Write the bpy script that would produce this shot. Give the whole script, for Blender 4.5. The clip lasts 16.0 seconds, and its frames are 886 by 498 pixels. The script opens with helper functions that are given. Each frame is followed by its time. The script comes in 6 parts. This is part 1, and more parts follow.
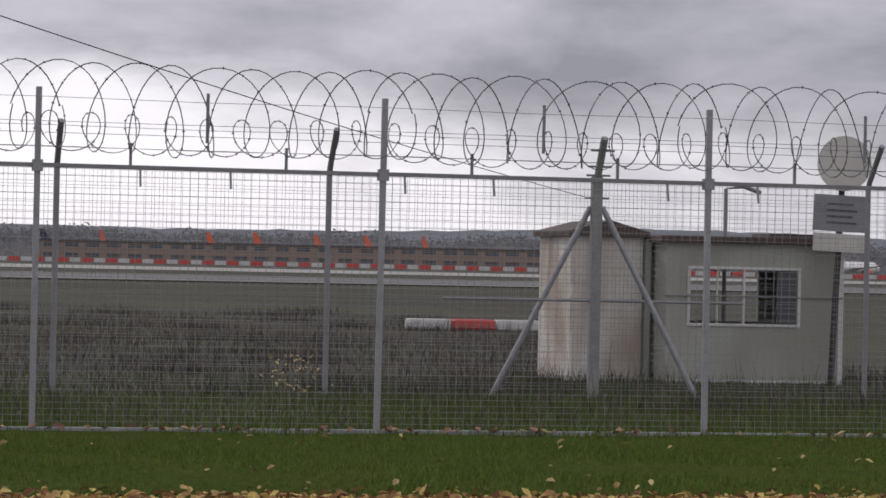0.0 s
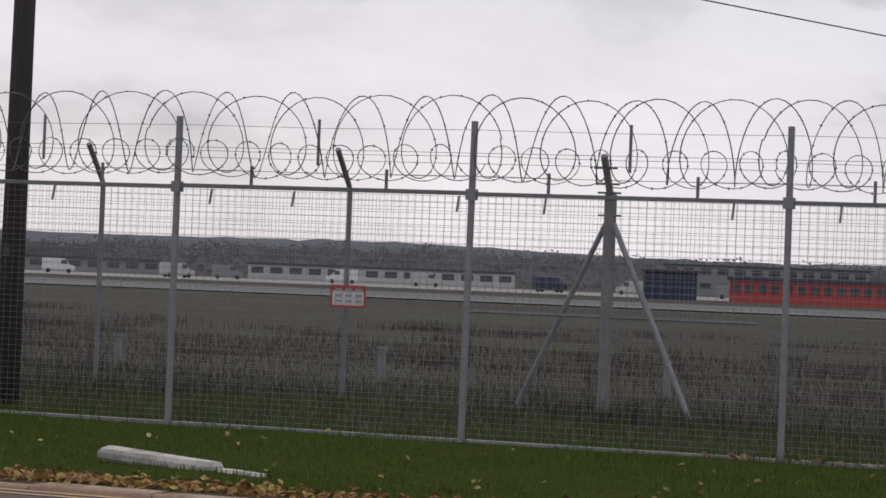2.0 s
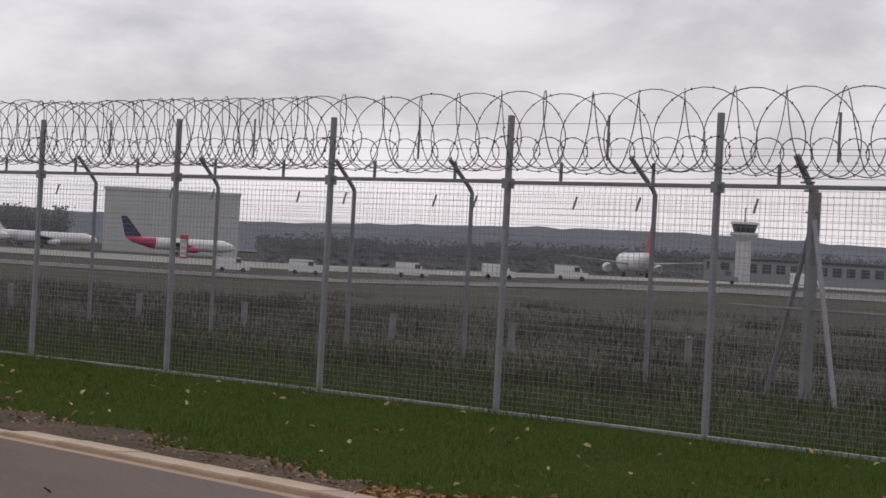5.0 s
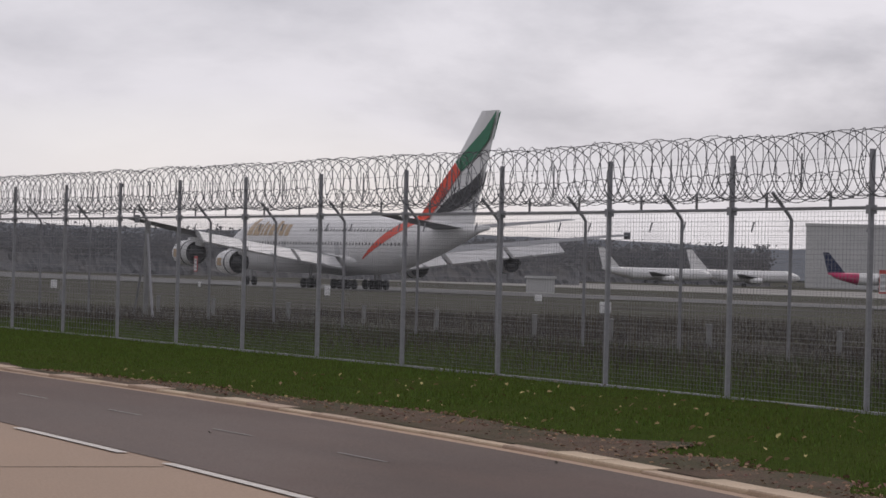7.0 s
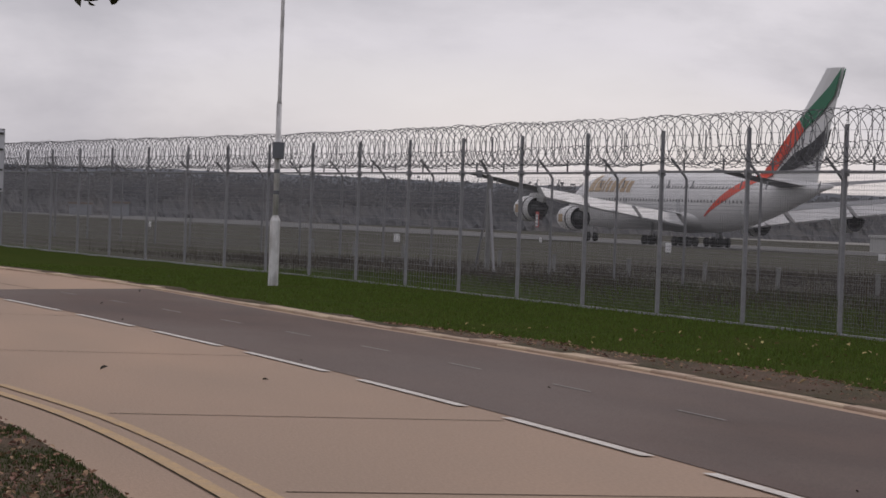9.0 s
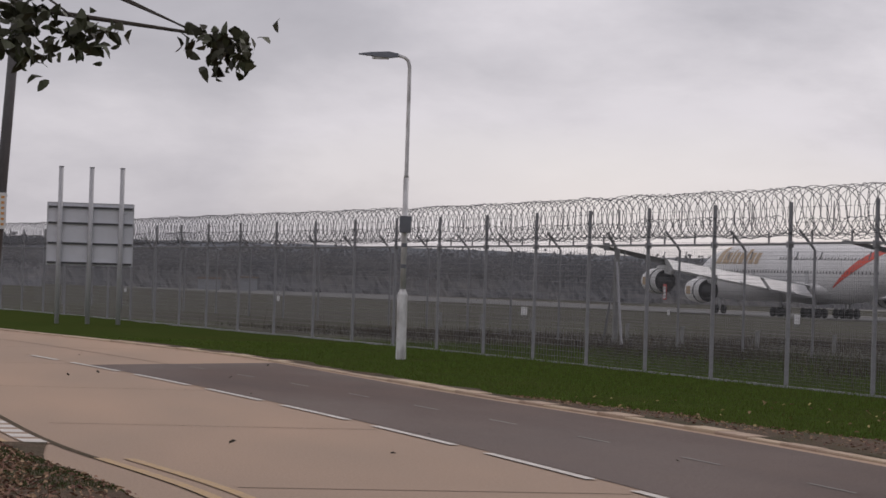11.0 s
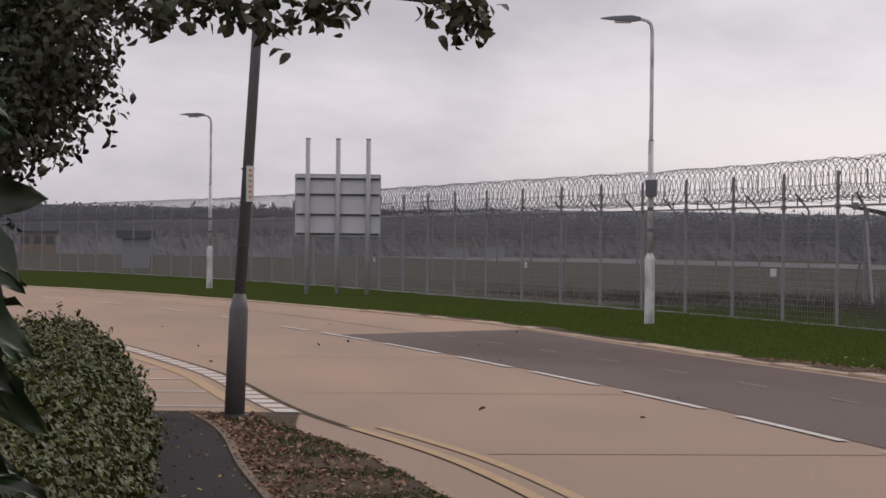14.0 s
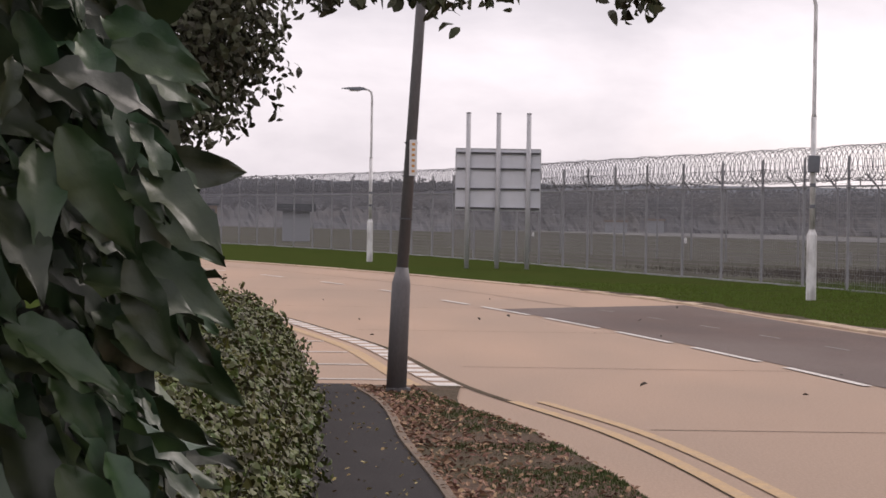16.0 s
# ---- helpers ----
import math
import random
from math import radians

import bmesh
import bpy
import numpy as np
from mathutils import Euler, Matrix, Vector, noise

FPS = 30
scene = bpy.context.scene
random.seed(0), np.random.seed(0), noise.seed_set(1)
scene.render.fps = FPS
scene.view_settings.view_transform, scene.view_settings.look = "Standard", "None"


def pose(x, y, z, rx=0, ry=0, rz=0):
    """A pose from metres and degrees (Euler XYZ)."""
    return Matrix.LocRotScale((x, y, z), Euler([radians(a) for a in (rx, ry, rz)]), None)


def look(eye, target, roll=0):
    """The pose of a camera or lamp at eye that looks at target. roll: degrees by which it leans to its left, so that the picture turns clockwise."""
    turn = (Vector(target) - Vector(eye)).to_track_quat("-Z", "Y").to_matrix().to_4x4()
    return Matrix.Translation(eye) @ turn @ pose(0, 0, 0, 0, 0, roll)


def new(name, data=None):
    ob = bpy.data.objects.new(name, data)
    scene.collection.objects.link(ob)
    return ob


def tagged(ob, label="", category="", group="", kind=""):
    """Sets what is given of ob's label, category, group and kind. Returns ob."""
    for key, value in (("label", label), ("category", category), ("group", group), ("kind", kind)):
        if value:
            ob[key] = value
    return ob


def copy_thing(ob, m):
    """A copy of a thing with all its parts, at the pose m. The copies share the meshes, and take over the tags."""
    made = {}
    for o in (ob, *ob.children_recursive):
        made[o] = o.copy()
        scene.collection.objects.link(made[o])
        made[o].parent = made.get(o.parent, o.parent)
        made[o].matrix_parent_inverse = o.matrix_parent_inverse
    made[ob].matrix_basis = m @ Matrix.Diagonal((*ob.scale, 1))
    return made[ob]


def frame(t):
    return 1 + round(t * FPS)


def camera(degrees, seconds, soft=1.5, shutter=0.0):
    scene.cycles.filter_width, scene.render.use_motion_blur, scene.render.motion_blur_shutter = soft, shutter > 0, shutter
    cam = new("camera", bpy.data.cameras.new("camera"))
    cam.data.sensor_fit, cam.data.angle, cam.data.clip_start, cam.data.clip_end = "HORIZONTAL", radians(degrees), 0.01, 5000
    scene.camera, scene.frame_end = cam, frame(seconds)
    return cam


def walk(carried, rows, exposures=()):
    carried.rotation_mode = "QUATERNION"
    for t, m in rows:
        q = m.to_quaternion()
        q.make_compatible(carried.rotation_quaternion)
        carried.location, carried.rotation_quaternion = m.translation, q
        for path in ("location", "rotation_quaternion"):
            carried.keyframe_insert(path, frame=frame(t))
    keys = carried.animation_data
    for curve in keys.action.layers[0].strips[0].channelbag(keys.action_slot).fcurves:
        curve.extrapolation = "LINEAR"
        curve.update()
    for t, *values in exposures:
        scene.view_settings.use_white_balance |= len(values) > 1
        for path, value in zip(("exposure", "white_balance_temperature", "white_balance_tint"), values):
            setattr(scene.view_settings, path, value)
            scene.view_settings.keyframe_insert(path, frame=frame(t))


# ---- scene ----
# The camera turns on one spot beside the road; in the first seconds it stands a few metres further back.
cam = camera(18.14, 16.0, soft=1.6)
EYE = 1.5
# seconds, x, y, turn to the left of +y, tilt up, roll (degrees)
PATH = [
    (0, -1.77, -7.78, -12.13, 0.32, 1.25),
    (0.3, -1.16, -7.89, -7.85, 0.20, 1.21),
    (0.5, -0.68, -8.15, -4.36, 0.39, 1.42),
    (0.6, -0.44, -8.05, -2.77, 0.56, 1.36),
    (1, 0.64, -7.90, 3.54, 0.68, 1.67),
    (1.3, 1.47, -7.91, 9.38, 0.56, 1.67),
    (1.5, 2.25, -7.54, 14.28, 0.64, 1.79),
    (1.8, 3.09, -7.67, 19.87, 0.60, 2.01),
    (2, 3.39, -7.44, 22.76, 0.60, 2.28),
    (2.5, 4.49, -7.86, 28.66, 0.78, 3.03),
    (3, 5.61, -7.58, 35.55, 0.54, 3.20),
    (3.5, 4.65, -4.82, 42.35, 0.28, 3.50),
    (3.7, 4.16, -3.95, 44.23, 0.24, 3.83),
    (5.8, 0.00, 0.00, 62.16, 0.51, 1.66),
    (6, 0.00, 0.00, 63.90, 0.57, 1.41),
    (6.5, 0.00, 0.00, 66.72, 0.15, 1.37),
    (7, 0.00, 0.00, 69.63, 0.39, 1.50),
    (7.5, 0.00, 0.00, 72.02, 0.45, 1.22),
    (8, 0.00, 0.00, 74.33, 0.08, 0.87),
    (8.5, 0.00, 0.00, 76.17, 0.55, 1.27),
    (9, 0.00, 0.00, 76.63, -0.73, 2.11),
    (9.5, 0.00, 0.00, 77.88, -0.38, 1.18),
    (9.7, 0.00, 0.00, 77.98, -0.14, 1.49),
    (11.8, 0.00, 0.012, 80.45, 0.70, 1.64),
    (12, 0.00, 0.015, 81.10, 0.35, 1.57),
    (12.5, 0.00, 0.015, 82.63, 0.30, 1.10),
    (13, 0.00, 0.015, 83.02, 0.19, 0.99),
    (13.5, 0.00, 0.015, 83.56, 0.02, 0.56),
    (14, 0.00, 0.015, 84.39, -0.12, 0.60),
    (14.5, 0.00, 0.008, 85.09, -0.09, 0.76),
    (15, 0.00, -0.002, 86.38, -0.70, 0.65),
    (15.5, 0.00, -0.010, 86.94, -0.86, 0.97),
    (16, 0.00, -0.015, 87.66, -0.69, 0.93),
]
walk(cam, [(t, look((x, y, EYE),
                    (x - math.sin(radians(a)) * math.cos(radians(b)), y + math.cos(radians(a)) * math.cos(radians(b)), EYE + math.sin(radians(b))), r))
           for t, x, y, a, b, r in PATH],
     exposures=[(0.0, 0.34, 6500, 16), (1.0, 0.12, 6500, 16), (2.0, -0.04, 6450, 16), (3.5, -0.06, 6450, 16), (6.0, 0.1, 6500, 16), (7.0, 0.0, 6500, 16), (9.0, -0.12, 6550, 17), (12.0, -0.1, 6600, 17), (14.0, 0.05, 6650, 18), (14.7, 0.26, 6700, 18), (15.2, 0.44, 6800, 20), (16.0, 0.56, 6800, 21)])

# ---- world, sun ----
world = bpy.data.worlds.new("overcast_sky")
scene.world = world
world.use_nodes = True
wt = world.node_tree
wt.nodes.clear()


def wnode(kind, **kw):
    n = wt.nodes.new(kind)
    for k, v in kw.items():
        n.inputs[k].default_value = v
    return n


w_out = wnode("ShaderNodeOutputWorld")
w_bg = wnode("ShaderNodeBackground", Strength=1.0)
w_sky = wnode("ShaderNodeTexSky")
w_sky.sky_type, w_sky.sun_disc = "NISHITA", False
w_sky.sun_elevation, w_sky.sun_rotation = radians(32), radians(-35)
w_tc = wnode("ShaderNodeTexCoord")
w_map = wnode("ShaderNodeMapping", Scale=(1.0, 1.0, 2.6), Location=(0.35, 0.1, 0.0))
w_n1 = wnode("ShaderNodeTexNoise", Scale=6.0, Detail=9.0, Roughness=0.56, Distortion=0.15)
w_n2 = wnode("ShaderNodeTexNoise", Scale=1.4, Detail=3.0, Roughness=0.45)
w_mixn = wnode("ShaderNodeMix", Factor=0.30)
w_ramp = wnode("ShaderNodeValToRGB")
r = w_ramp.color_ramp
r.elements[0].position, r.elements[0].color = 0.22, (0.21, 0.215, 0.245, 1)
e = r.elements.new(0.33)
e.color = (0.31, 0.315, 0.345, 1)
r.elements[1].position, r.elements[1].color = 0.68, (0.87, 0.868, 0.90, 1)
e = r.elements.new(0.44)
e.color = (0.52, 0.525, 0.56, 1)
e = r.elements.new(0.53)
e.color = (0.74, 0.74, 0.77, 1)
w_skys = wnode("ShaderNodeVectorMath")
w_skys.operation = "SCALE"
w_skys.inputs["Scale"].default_value = 0.10
w_gap = wnode("ShaderNodeMapRange")
w_gap.inputs["From Min"].default_value, w_gap.inputs["From Max"].default_value = 0.62, 0.74
w_gap.inputs["To Min"].default_value, w_gap.inputs["To Max"].default_value = 0.06, 0.45
w_mix = wt.nodes.new("ShaderNodeMix")
w_mix.data_type = "RGBA"
lk = wt.links.new
lk(w_tc.outputs["Generated"], w_map.inputs["Vector"])
lk(w_map.outputs[0], w_n1.inputs["Vector"])
lk(w_map.outputs[0], w_n2.inputs["Vector"])
lk(w_n1.outputs["Fac"], w_mixn.inputs["A"])
lk(w_n2.outputs["Fac"], w_mixn.inputs["B"])
# a heavy dark bank high in the north-east, its ragged lower edge rising towards the west
w_sep = wnode("ShaderNodeSeparateXYZ")
lk(w_tc.outputs["Generated"], w_sep.inputs[0])


def wmath(op, a, b, third=0.0):
    n = wt.nodes.new("ShaderNodeMath")
    n.operation = op
    for i, v in enumerate((a, b, third)):
        if isinstance(v, float):
            n.inputs[i].default_value = v
        else:
            lk(v, n.inputs[i])
    return n.outputs[0]


def wrange(v, lo, hi, out):
    n = wnode("ShaderNodeMapRange")
    n.interpolation_type = "SMOOTHSTEP"
    n.inputs["From Min"].default_value, n.inputs["From Max"].default_value, n.inputs["To Max"].default_value = lo, hi, out
    lk(v, n.inputs["Value"])
    return n.outputs[0]


w_n3 = wnode("ShaderNodeTexNoise", Scale=11.0, Detail=6.0, Roughness=0.55)
lk(w_map.outputs[0], w_n3.inputs["Vector"])
w_edge = wmath("MULTIPLY_ADD", w_sep.outputs["X"], 0.12, w_sep.outputs["Z"])
w_edge = wmath("MULTIPLY_ADD", w_n3.outputs["Fac"], 0.055, w_edge)
w_bank = wmath("MULTIPLY", wrange(w_edge, 0.098, 0.123, 0.19), wrange(w_sep.outputs["Y"], 0.70, 0.90, 1.0))
# brighter broken cloud under the bank
w_lit = wmath("MULTIPLY", wrange(w_edge, 0.112, 0.070, 0.035), wrange(w_sep.outputs["Y"], 0.60, 0.85, 1.0))
w_dif = wmath("SUBTRACT", wmath("ADD", w_mixn.outputs["Result"], w_lit), w_bank)
# the cloud closes to an even pale sheet in the west
w_df2 = wnode("ShaderNodeMix", B=0.545)
lk(w_dif, w_df2.inputs["A"])
lk(wrange(w_sep.outputs["X"], -0.86, -0.985, 0.45), w_df2.inputs["Factor"])
w_west = wmath("SUBTRACT", w_df2.outputs["Result"], wrange(w_sep.outputs["X"], -0.972, -0.992, 0.068))
lk(w_west, w_ramp.inputs["Fac"])
lk(w_n2.outputs["Fac"], w_gap.inputs["Value"])
lk(w_sky.outputs[0], w_skys.inputs[0])
lk(w_gap.outputs[0], w_mix.inputs["Factor"])
lk(w_ramp.outputs["Color"], w_mix.inputs["A"])
lk(w_skys.outputs[0], w_mix.inputs["B"])
lk(w_mix.outputs["Result"], w_bg.inputs["Color"])
lk(w_bg.outputs[0], w_out.inputs["Surface"])

sun_data = bpy.data.lights.new("sun", "SUN")
sun_data.energy, sun_data.angle, sun_data.color = 0.9, radians(18), (1.0, 0.96, 0.9)
sun = new("sun", sun_data)
sun.matrix_world = look((0, 0, 60), (30, -45, 10))


# ---- materials ----
def material(name, base, rough=0.8, metal=0.0, second=None, scale=3.0, amount=0.5, fine=0.0, fine_scale=60.0, bump=0.0, bump_scale=40.0,
             spread=0.0, stretch=(1, 1, 1), third=None, third_scale=0.4, third_amount=0.0, spec=0.5, space="Object"):
    """A surface: base colour mottled with a second one, broad stains of a third, fine grain, relief, and a spread from piece to piece."""
    m = bpy.data.materials.new(name)
    m.use_nodes = True
    nt = m.node_tree
    b = nt.nodes["Principled BSDF"]
    b.inputs["Roughness"].default_value, b.inputs["Metallic"].default_value = rough, metal
    b.inputs["Specular IOR Level"].default_value = spec
    tc = nt.nodes.new("ShaderNodeTexCoord")
    mp = nt.nodes.new("ShaderNodeMapping")
    mp.inputs["Scale"].default_value = stretch
    nt.links.new(tc.outputs[space], mp.inputs[0])
    col = None

    def noise_of(s, detail=5.0):
        n = nt.nodes.new("ShaderNodeTexNoise")
        n.inputs["Scale"].default_value, n.inputs["Detail"].default_value = s, detail
        nt.links.new(mp.outputs[0], n.inputs["Vector"])
        return n.outputs["Fac"]

    def blend(a, c, fac, lo, hi, most):
        mr = nt.nodes.new("ShaderNodeMapRange")
        mr.inputs["From Min"].default_value, mr.inputs["From Max"].default_value, mr.inputs["To Max"].default_value = lo, hi, most
        nt.links.new(fac, mr.inputs["Value"])
        mx = nt.nodes.new("ShaderNodeMix")
        mx.data_type = "RGBA"
        nt.links.new(mr.outputs[0], mx.inputs["Factor"])
        if isinstance(a, tuple):
            mx.inputs["A"].default_value = (*a, 1)
        else:
            nt.links.new(a, mx.inputs["A"])
        mx.inputs["B"].default_value = (*c, 1)
        return mx.outputs["Result"]

    col = base
    if second:
        col = blend(col, second, noise_of(scale), 0.35, 0.65, amount)
    if third:
        col = blend(col, third, noise_of(third_scale, 4.0), 0.42, 0.62, third_amount)
    if fine or spread:
        hsv = nt.nodes.new("ShaderNodeHueSaturation")
        if isinstance(col, tuple):
            hsv.inputs["Color"].default_value = (*col, 1)
        else:
            nt.links.new(col, hsv.inputs["Color"])
        val = nt.nodes.new("ShaderNodeMapRange")
        val.inputs["From Min"].default_value, val.inputs["From Max"].default_value = 0.3, 0.7
        val.inputs["To Min"].default_value, val.inputs["To Max"].default_value = 1 - fine, 1 + fine
        nt.links.new(noise_of(fine_scale, 3.0), val.inputs["Value"])
        last = val.outputs[0]
        if spread:
            geo = nt.nodes.new("ShaderNodeNewGeometry")
            obi = nt.nodes.new("ShaderNodeObjectInfo")
            add = nt.nodes.new("ShaderNodeMath")
            add.operation = "ADD"
            nt.links.new(geo.outputs["Random Per Island"], add.inputs[0])
            nt.links.new(obi.outputs["Random"], add.inputs[1])
            fr = nt.nodes.new("ShaderNodeMath")
            fr.operation = "FRACT"
            nt.links.new(add.outputs[0], fr.inputs[0])
            s1 = nt.nodes.new("ShaderNodeMapRange")
            s1.inputs["To Min"].default_value, s1.inputs["To Max"].default_value = 1 - spread, 1 + spread
            nt.links.new(fr.outputs[0], s1.inputs["Value"])
            mu = nt.nodes.new("ShaderNodeMath")
            mu.operation = "MULTIPLY"
            nt.links.new(last, mu.inputs[0])
            nt.links.new(s1.outputs[0], mu.inputs[1])
            last = mu.outputs[0]
            s2 = nt.nodes.new("ShaderNodeMapRange")
            s2.inputs["To Min"].default_value, s2.inputs["To Max"].default_value = 0.5 - spread * 0.07, 0.5 + spread * 0.07
            nt.links.new(fr.outputs[0], s2.inputs["Value"])
            nt.links.new(s2.outputs[0], hsv.inputs["Hue"])
        nt.links.new(last, hsv.inputs["Value"])
        col = hsv.outputs[0]
    if isinstance(col, tuple):
        b.inputs["Base Color"].default_value = (*col, 1)
    else:
        nt.links.new(col, b.inputs["Base Color"])
    if bump:
        bp = nt.nodes.new("ShaderNodeBump")
        bp.inputs["Strength"].default_value, bp.inputs["Distance"].default_value = bump, 0.02
        nt.links.new(noise_of(bump_scale, 6.0), bp.inputs["Height"])
        nt.links.new(bp.outputs[0], b.inputs["Normal"])
    return m


M = {}
M["ground"] = material("airfield_heath", (0.047, 0.044, 0.031), 0.95, second=(0.037, 0.033, 0.028), scale=0.25, amount=0.8, third=(0.062, 0.064, 0.040),
                       third_scale=0.07, third_amount=0.7, fine=0.35, fine_scale=9.0, bump=0.6, bump_scale=12.0, spec=0.1)
M["verge"] = material("verge_turf", (0.037, 0.056, 0.014), 1.0, second=(0.050, 0.062, 0.018), scale=1.2, amount=0.7, fine=0.45, fine_scale=30.0, bump=0.8,
                      bump_scale=25.0, third=(0.052, 0.052, 0.016), third_scale=0.5, third_amount=0.25, spec=0.0)
M["blade"] = material("grass_blade", (0.094, 0.134, 0.027), 0.8, spread=0.35, spec=0.05)
M["dry"] = material("dry_stalk", (0.105, 0.088, 0.062), 0.9, spread=0.4, spec=0.1)
M["tussock"] = material("dark_heather", (0.070, 0.060, 0.052), 0.9, spread=0.45, spec=0.1)
M["weed"] = material("dark_weed", (0.066, 0.084, 0.030), 0.85, spread=0.4, spec=0.1)
M["concrete_road"] = material("worn_concrete_road", (0.378, 0.252, 0.170), 0.85, second=(0.305, 0.214, 0.148), scale=0.5, amount=0.6, fine=0.10, fine_scale=45.0,
                              third=(0.24, 0.178, 0.132), third_scale=0.13, third_amount=0.45, bump=0.15, bump_scale=60.0, stretch=(0.35, 1.2, 1))
M["asphalt"] = material("patched_asphalt", (0.108, 0.073, 0.060), 0.9, spec=0.3, second=(0.078, 0.057, 0.049), scale=0.8, amount=0.7, fine=0.22, fine_scale=70.0, bump=0.25,
                        bump_scale=90.0, third=(0.150, 0.120, 0.106), third_scale=0.25, third_amount=0.6, stretch=(0.4, 1.2, 1))
M["path"] = material("dark_path_asphalt", (0.036, 0.032, 0.031), 0.95, spec=0.2, second=(0.028, 0.025, 0.024), scale=1.5, amount=0.7, fine=0.3, fine_scale=80.0, bump=0.4, bump_scale=90.0)
M["white_line"] = material("worn_white_line", (0.60, 0.57, 0.53), 0.8, second=(0.45, 0.40, 0.35), scale=6.0, amount=0.6, fine=0.15, fine_scale=60.0)
M["yellow_line"] = material("worn_yellow_line", (0.44, 0.295, 0.145), 0.85, second=(0.35, 0.25, 0.165), scale=6.0, amount=0.7, fine=0.15, fine_scale=60.0)
M["kerb"] = material("pale_kerb_concrete", (0.46, 0.345, 0.245), 0.85, second=(0.34, 0.25, 0.175), scale=2.0, amount=0.7, fine=0.15, fine_scale=50.0, bump=0.2, spread=0.12)
M["soil"] = material("leafy_soil", (0.082, 0.056, 0.040), 0.95, third=(0.050, 0.052, 0.026), third_scale=0.9, third_amount=0.7, second=(0.125, 0.088, 0.062), scale=2.5, amount=0.7, fine=0.4, fine_scale=40.0, bump=0.9, bump_scale=30.0, spec=0.1)
M["soil_edge"] = material("dirty_edging", (0.20, 0.145, 0.10), 0.95, second=(0.12, 0.09, 0.065), scale=3.0, amount=0.8, fine=0.3, fine_scale=40.0, bump=0.4)
M["leaf_fall"] = material("fallen_leaf", (0.29, 0.175, 0.120), 0.85, spread=0.38, spec=0.25)
M["leaf_kerb"] = material("yellow_brown_leaf", (0.33, 0.205, 0.085), 0.85, spread=0.5, spec=0.2)
M["leaf_pale"] = material("pale_fallen_leaf", (0.34, 0.25, 0.12), 0.8, spread=0.4, spec=0.25)
M["galv"] = material("galvanised_steel", (0.29, 0.29, 0.305), 0.55, 0.35, second=(0.22, 0.22, 0.23), scale=9.0, amount=0.6, fine=0.12, fine_scale=40.0)
M["rail"] = material("weathered_fence_rail", (0.235, 0.235, 0.245), 0.6, 0.3, second=(0.17, 0.17, 0.175), scale=5.0, amount=0.6, fine=0.1)
M["wire"] = material("weathered_mesh_wire", (0.25, 0.25, 0.258), 0.7, 0.1, second=(0.17, 0.17, 0.175), scale=4.0, amount=0.6)
M["razor"] = material("razor_wire_steel", (0.13, 0.13, 0.14), 0.5, 0.4, second=(0.08, 0.08, 0.086), scale=6.0, amount=0.6)
M["conc_post"] = material("grey_concrete_post", (0.24, 0.24, 0.235), 0.9, second=(0.17, 0.17, 0.165), scale=5.0, amount=0.7, fine=0.15, bump=0.3)
M["lamp_white"] = material("white_painted_column", (0.70, 0.70, 0.70), 0.55, third=(0.20, 0.19, 0.18), third_scale=6.0, third_amount=0.55, second=(0.52, 0.51, 0.50), scale=3.0, amount=0.6, fine=0.06, stretch=(1, 1, 0.4))
M["lamp_grey"] = material("grey_painted_column", (0.120, 0.115, 0.118), 0.6, second=(0.090, 0.085, 0.086), scale=4.0, amount=0.7, fine=0.1, stretch=(1, 1, 0.4))
M["lamp_head"] = material("dark_lamp_head", (0.13, 0.14, 0.16), 0.45, second=(0.10, 0.10, 0.11), scale=5.0)
M["timber"] = material("creosoted_timber", (0.030, 0.026, 0.024), 0.9, second=(0.055, 0.046, 0.040), scale=5.0, amount=0.7, fine=0.2, bump=0.5, stretch=(6, 6, 0.5))
M["sign_back"] = material("bare_aluminium_sheet", (0.60, 0.61, 0.645), 0.55, 0.0, second=(0.52, 0.53, 0.56), scale=2.0, amount=0.6, fine=0.05)
M["white_sheet"] = material("white_sign_face", (0.72, 0.72, 0.72), 0.5, second=(0.60, 0.60, 0.60), scale=3.0)
M["red_paint"] = material("red_paint", (0.50, 0.055, 0.045), 0.5, second=(0.38, 0.05, 0.04), scale=3.0)
# also colours the road sign's channels, where it stands in for shade
M["dark_bar"] = material("dark_print_rib_shade", (0.06, 0.06, 0.065), 0.6)
M["grey_bar"] = material("grey_print", (0.35, 0.35, 0.36), 0.6)
M["amber_bar"] = material("amber_print", (0.62, 0.30, 0.08), 0.6)
M["hut_cream"] = material("peeling_cream_render", (0.56, 0.54, 0.49), 0.9, second=(0.42, 0.39, 0.34), scale=2.5, amount=0.7, third=(0.20, 0.11, 0.06), third_scale=1.6,
                          third_amount=0.5, fine=0.12, bump=0.3, stretch=(1, 1, 0.4))
M["hut_grey"] = material("grey_green_cladding", (0.33, 0.335, 0.29), 0.85, second=(0.27, 0.275, 0.235), scale=1.5, amount=0.7, fine=0.1, third=(0.20, 0.185, 0.15), third_scale=0.8,
                         third_amount=0.5, stretch=(1, 1, 0.5))
M["hut_roof"] = material("rusted_roof_sheet", (0.055, 0.045, 0.042), 0.85, second=(0.10, 0.06, 0.045), scale=3.0, amount=0.6)
M["frame_white"] = material("white_window_frame", (0.55, 0.55, 0.53), 0.7, second=(0.42, 0.41, 0.39), scale=5.0)
M["plane_white"] = material("aircraft_white", (0.74, 0.735, 0.725), 0.35, second=(0.66, 0.655, 0.645), scale=0.2, amount=0.5, spec=0.5)
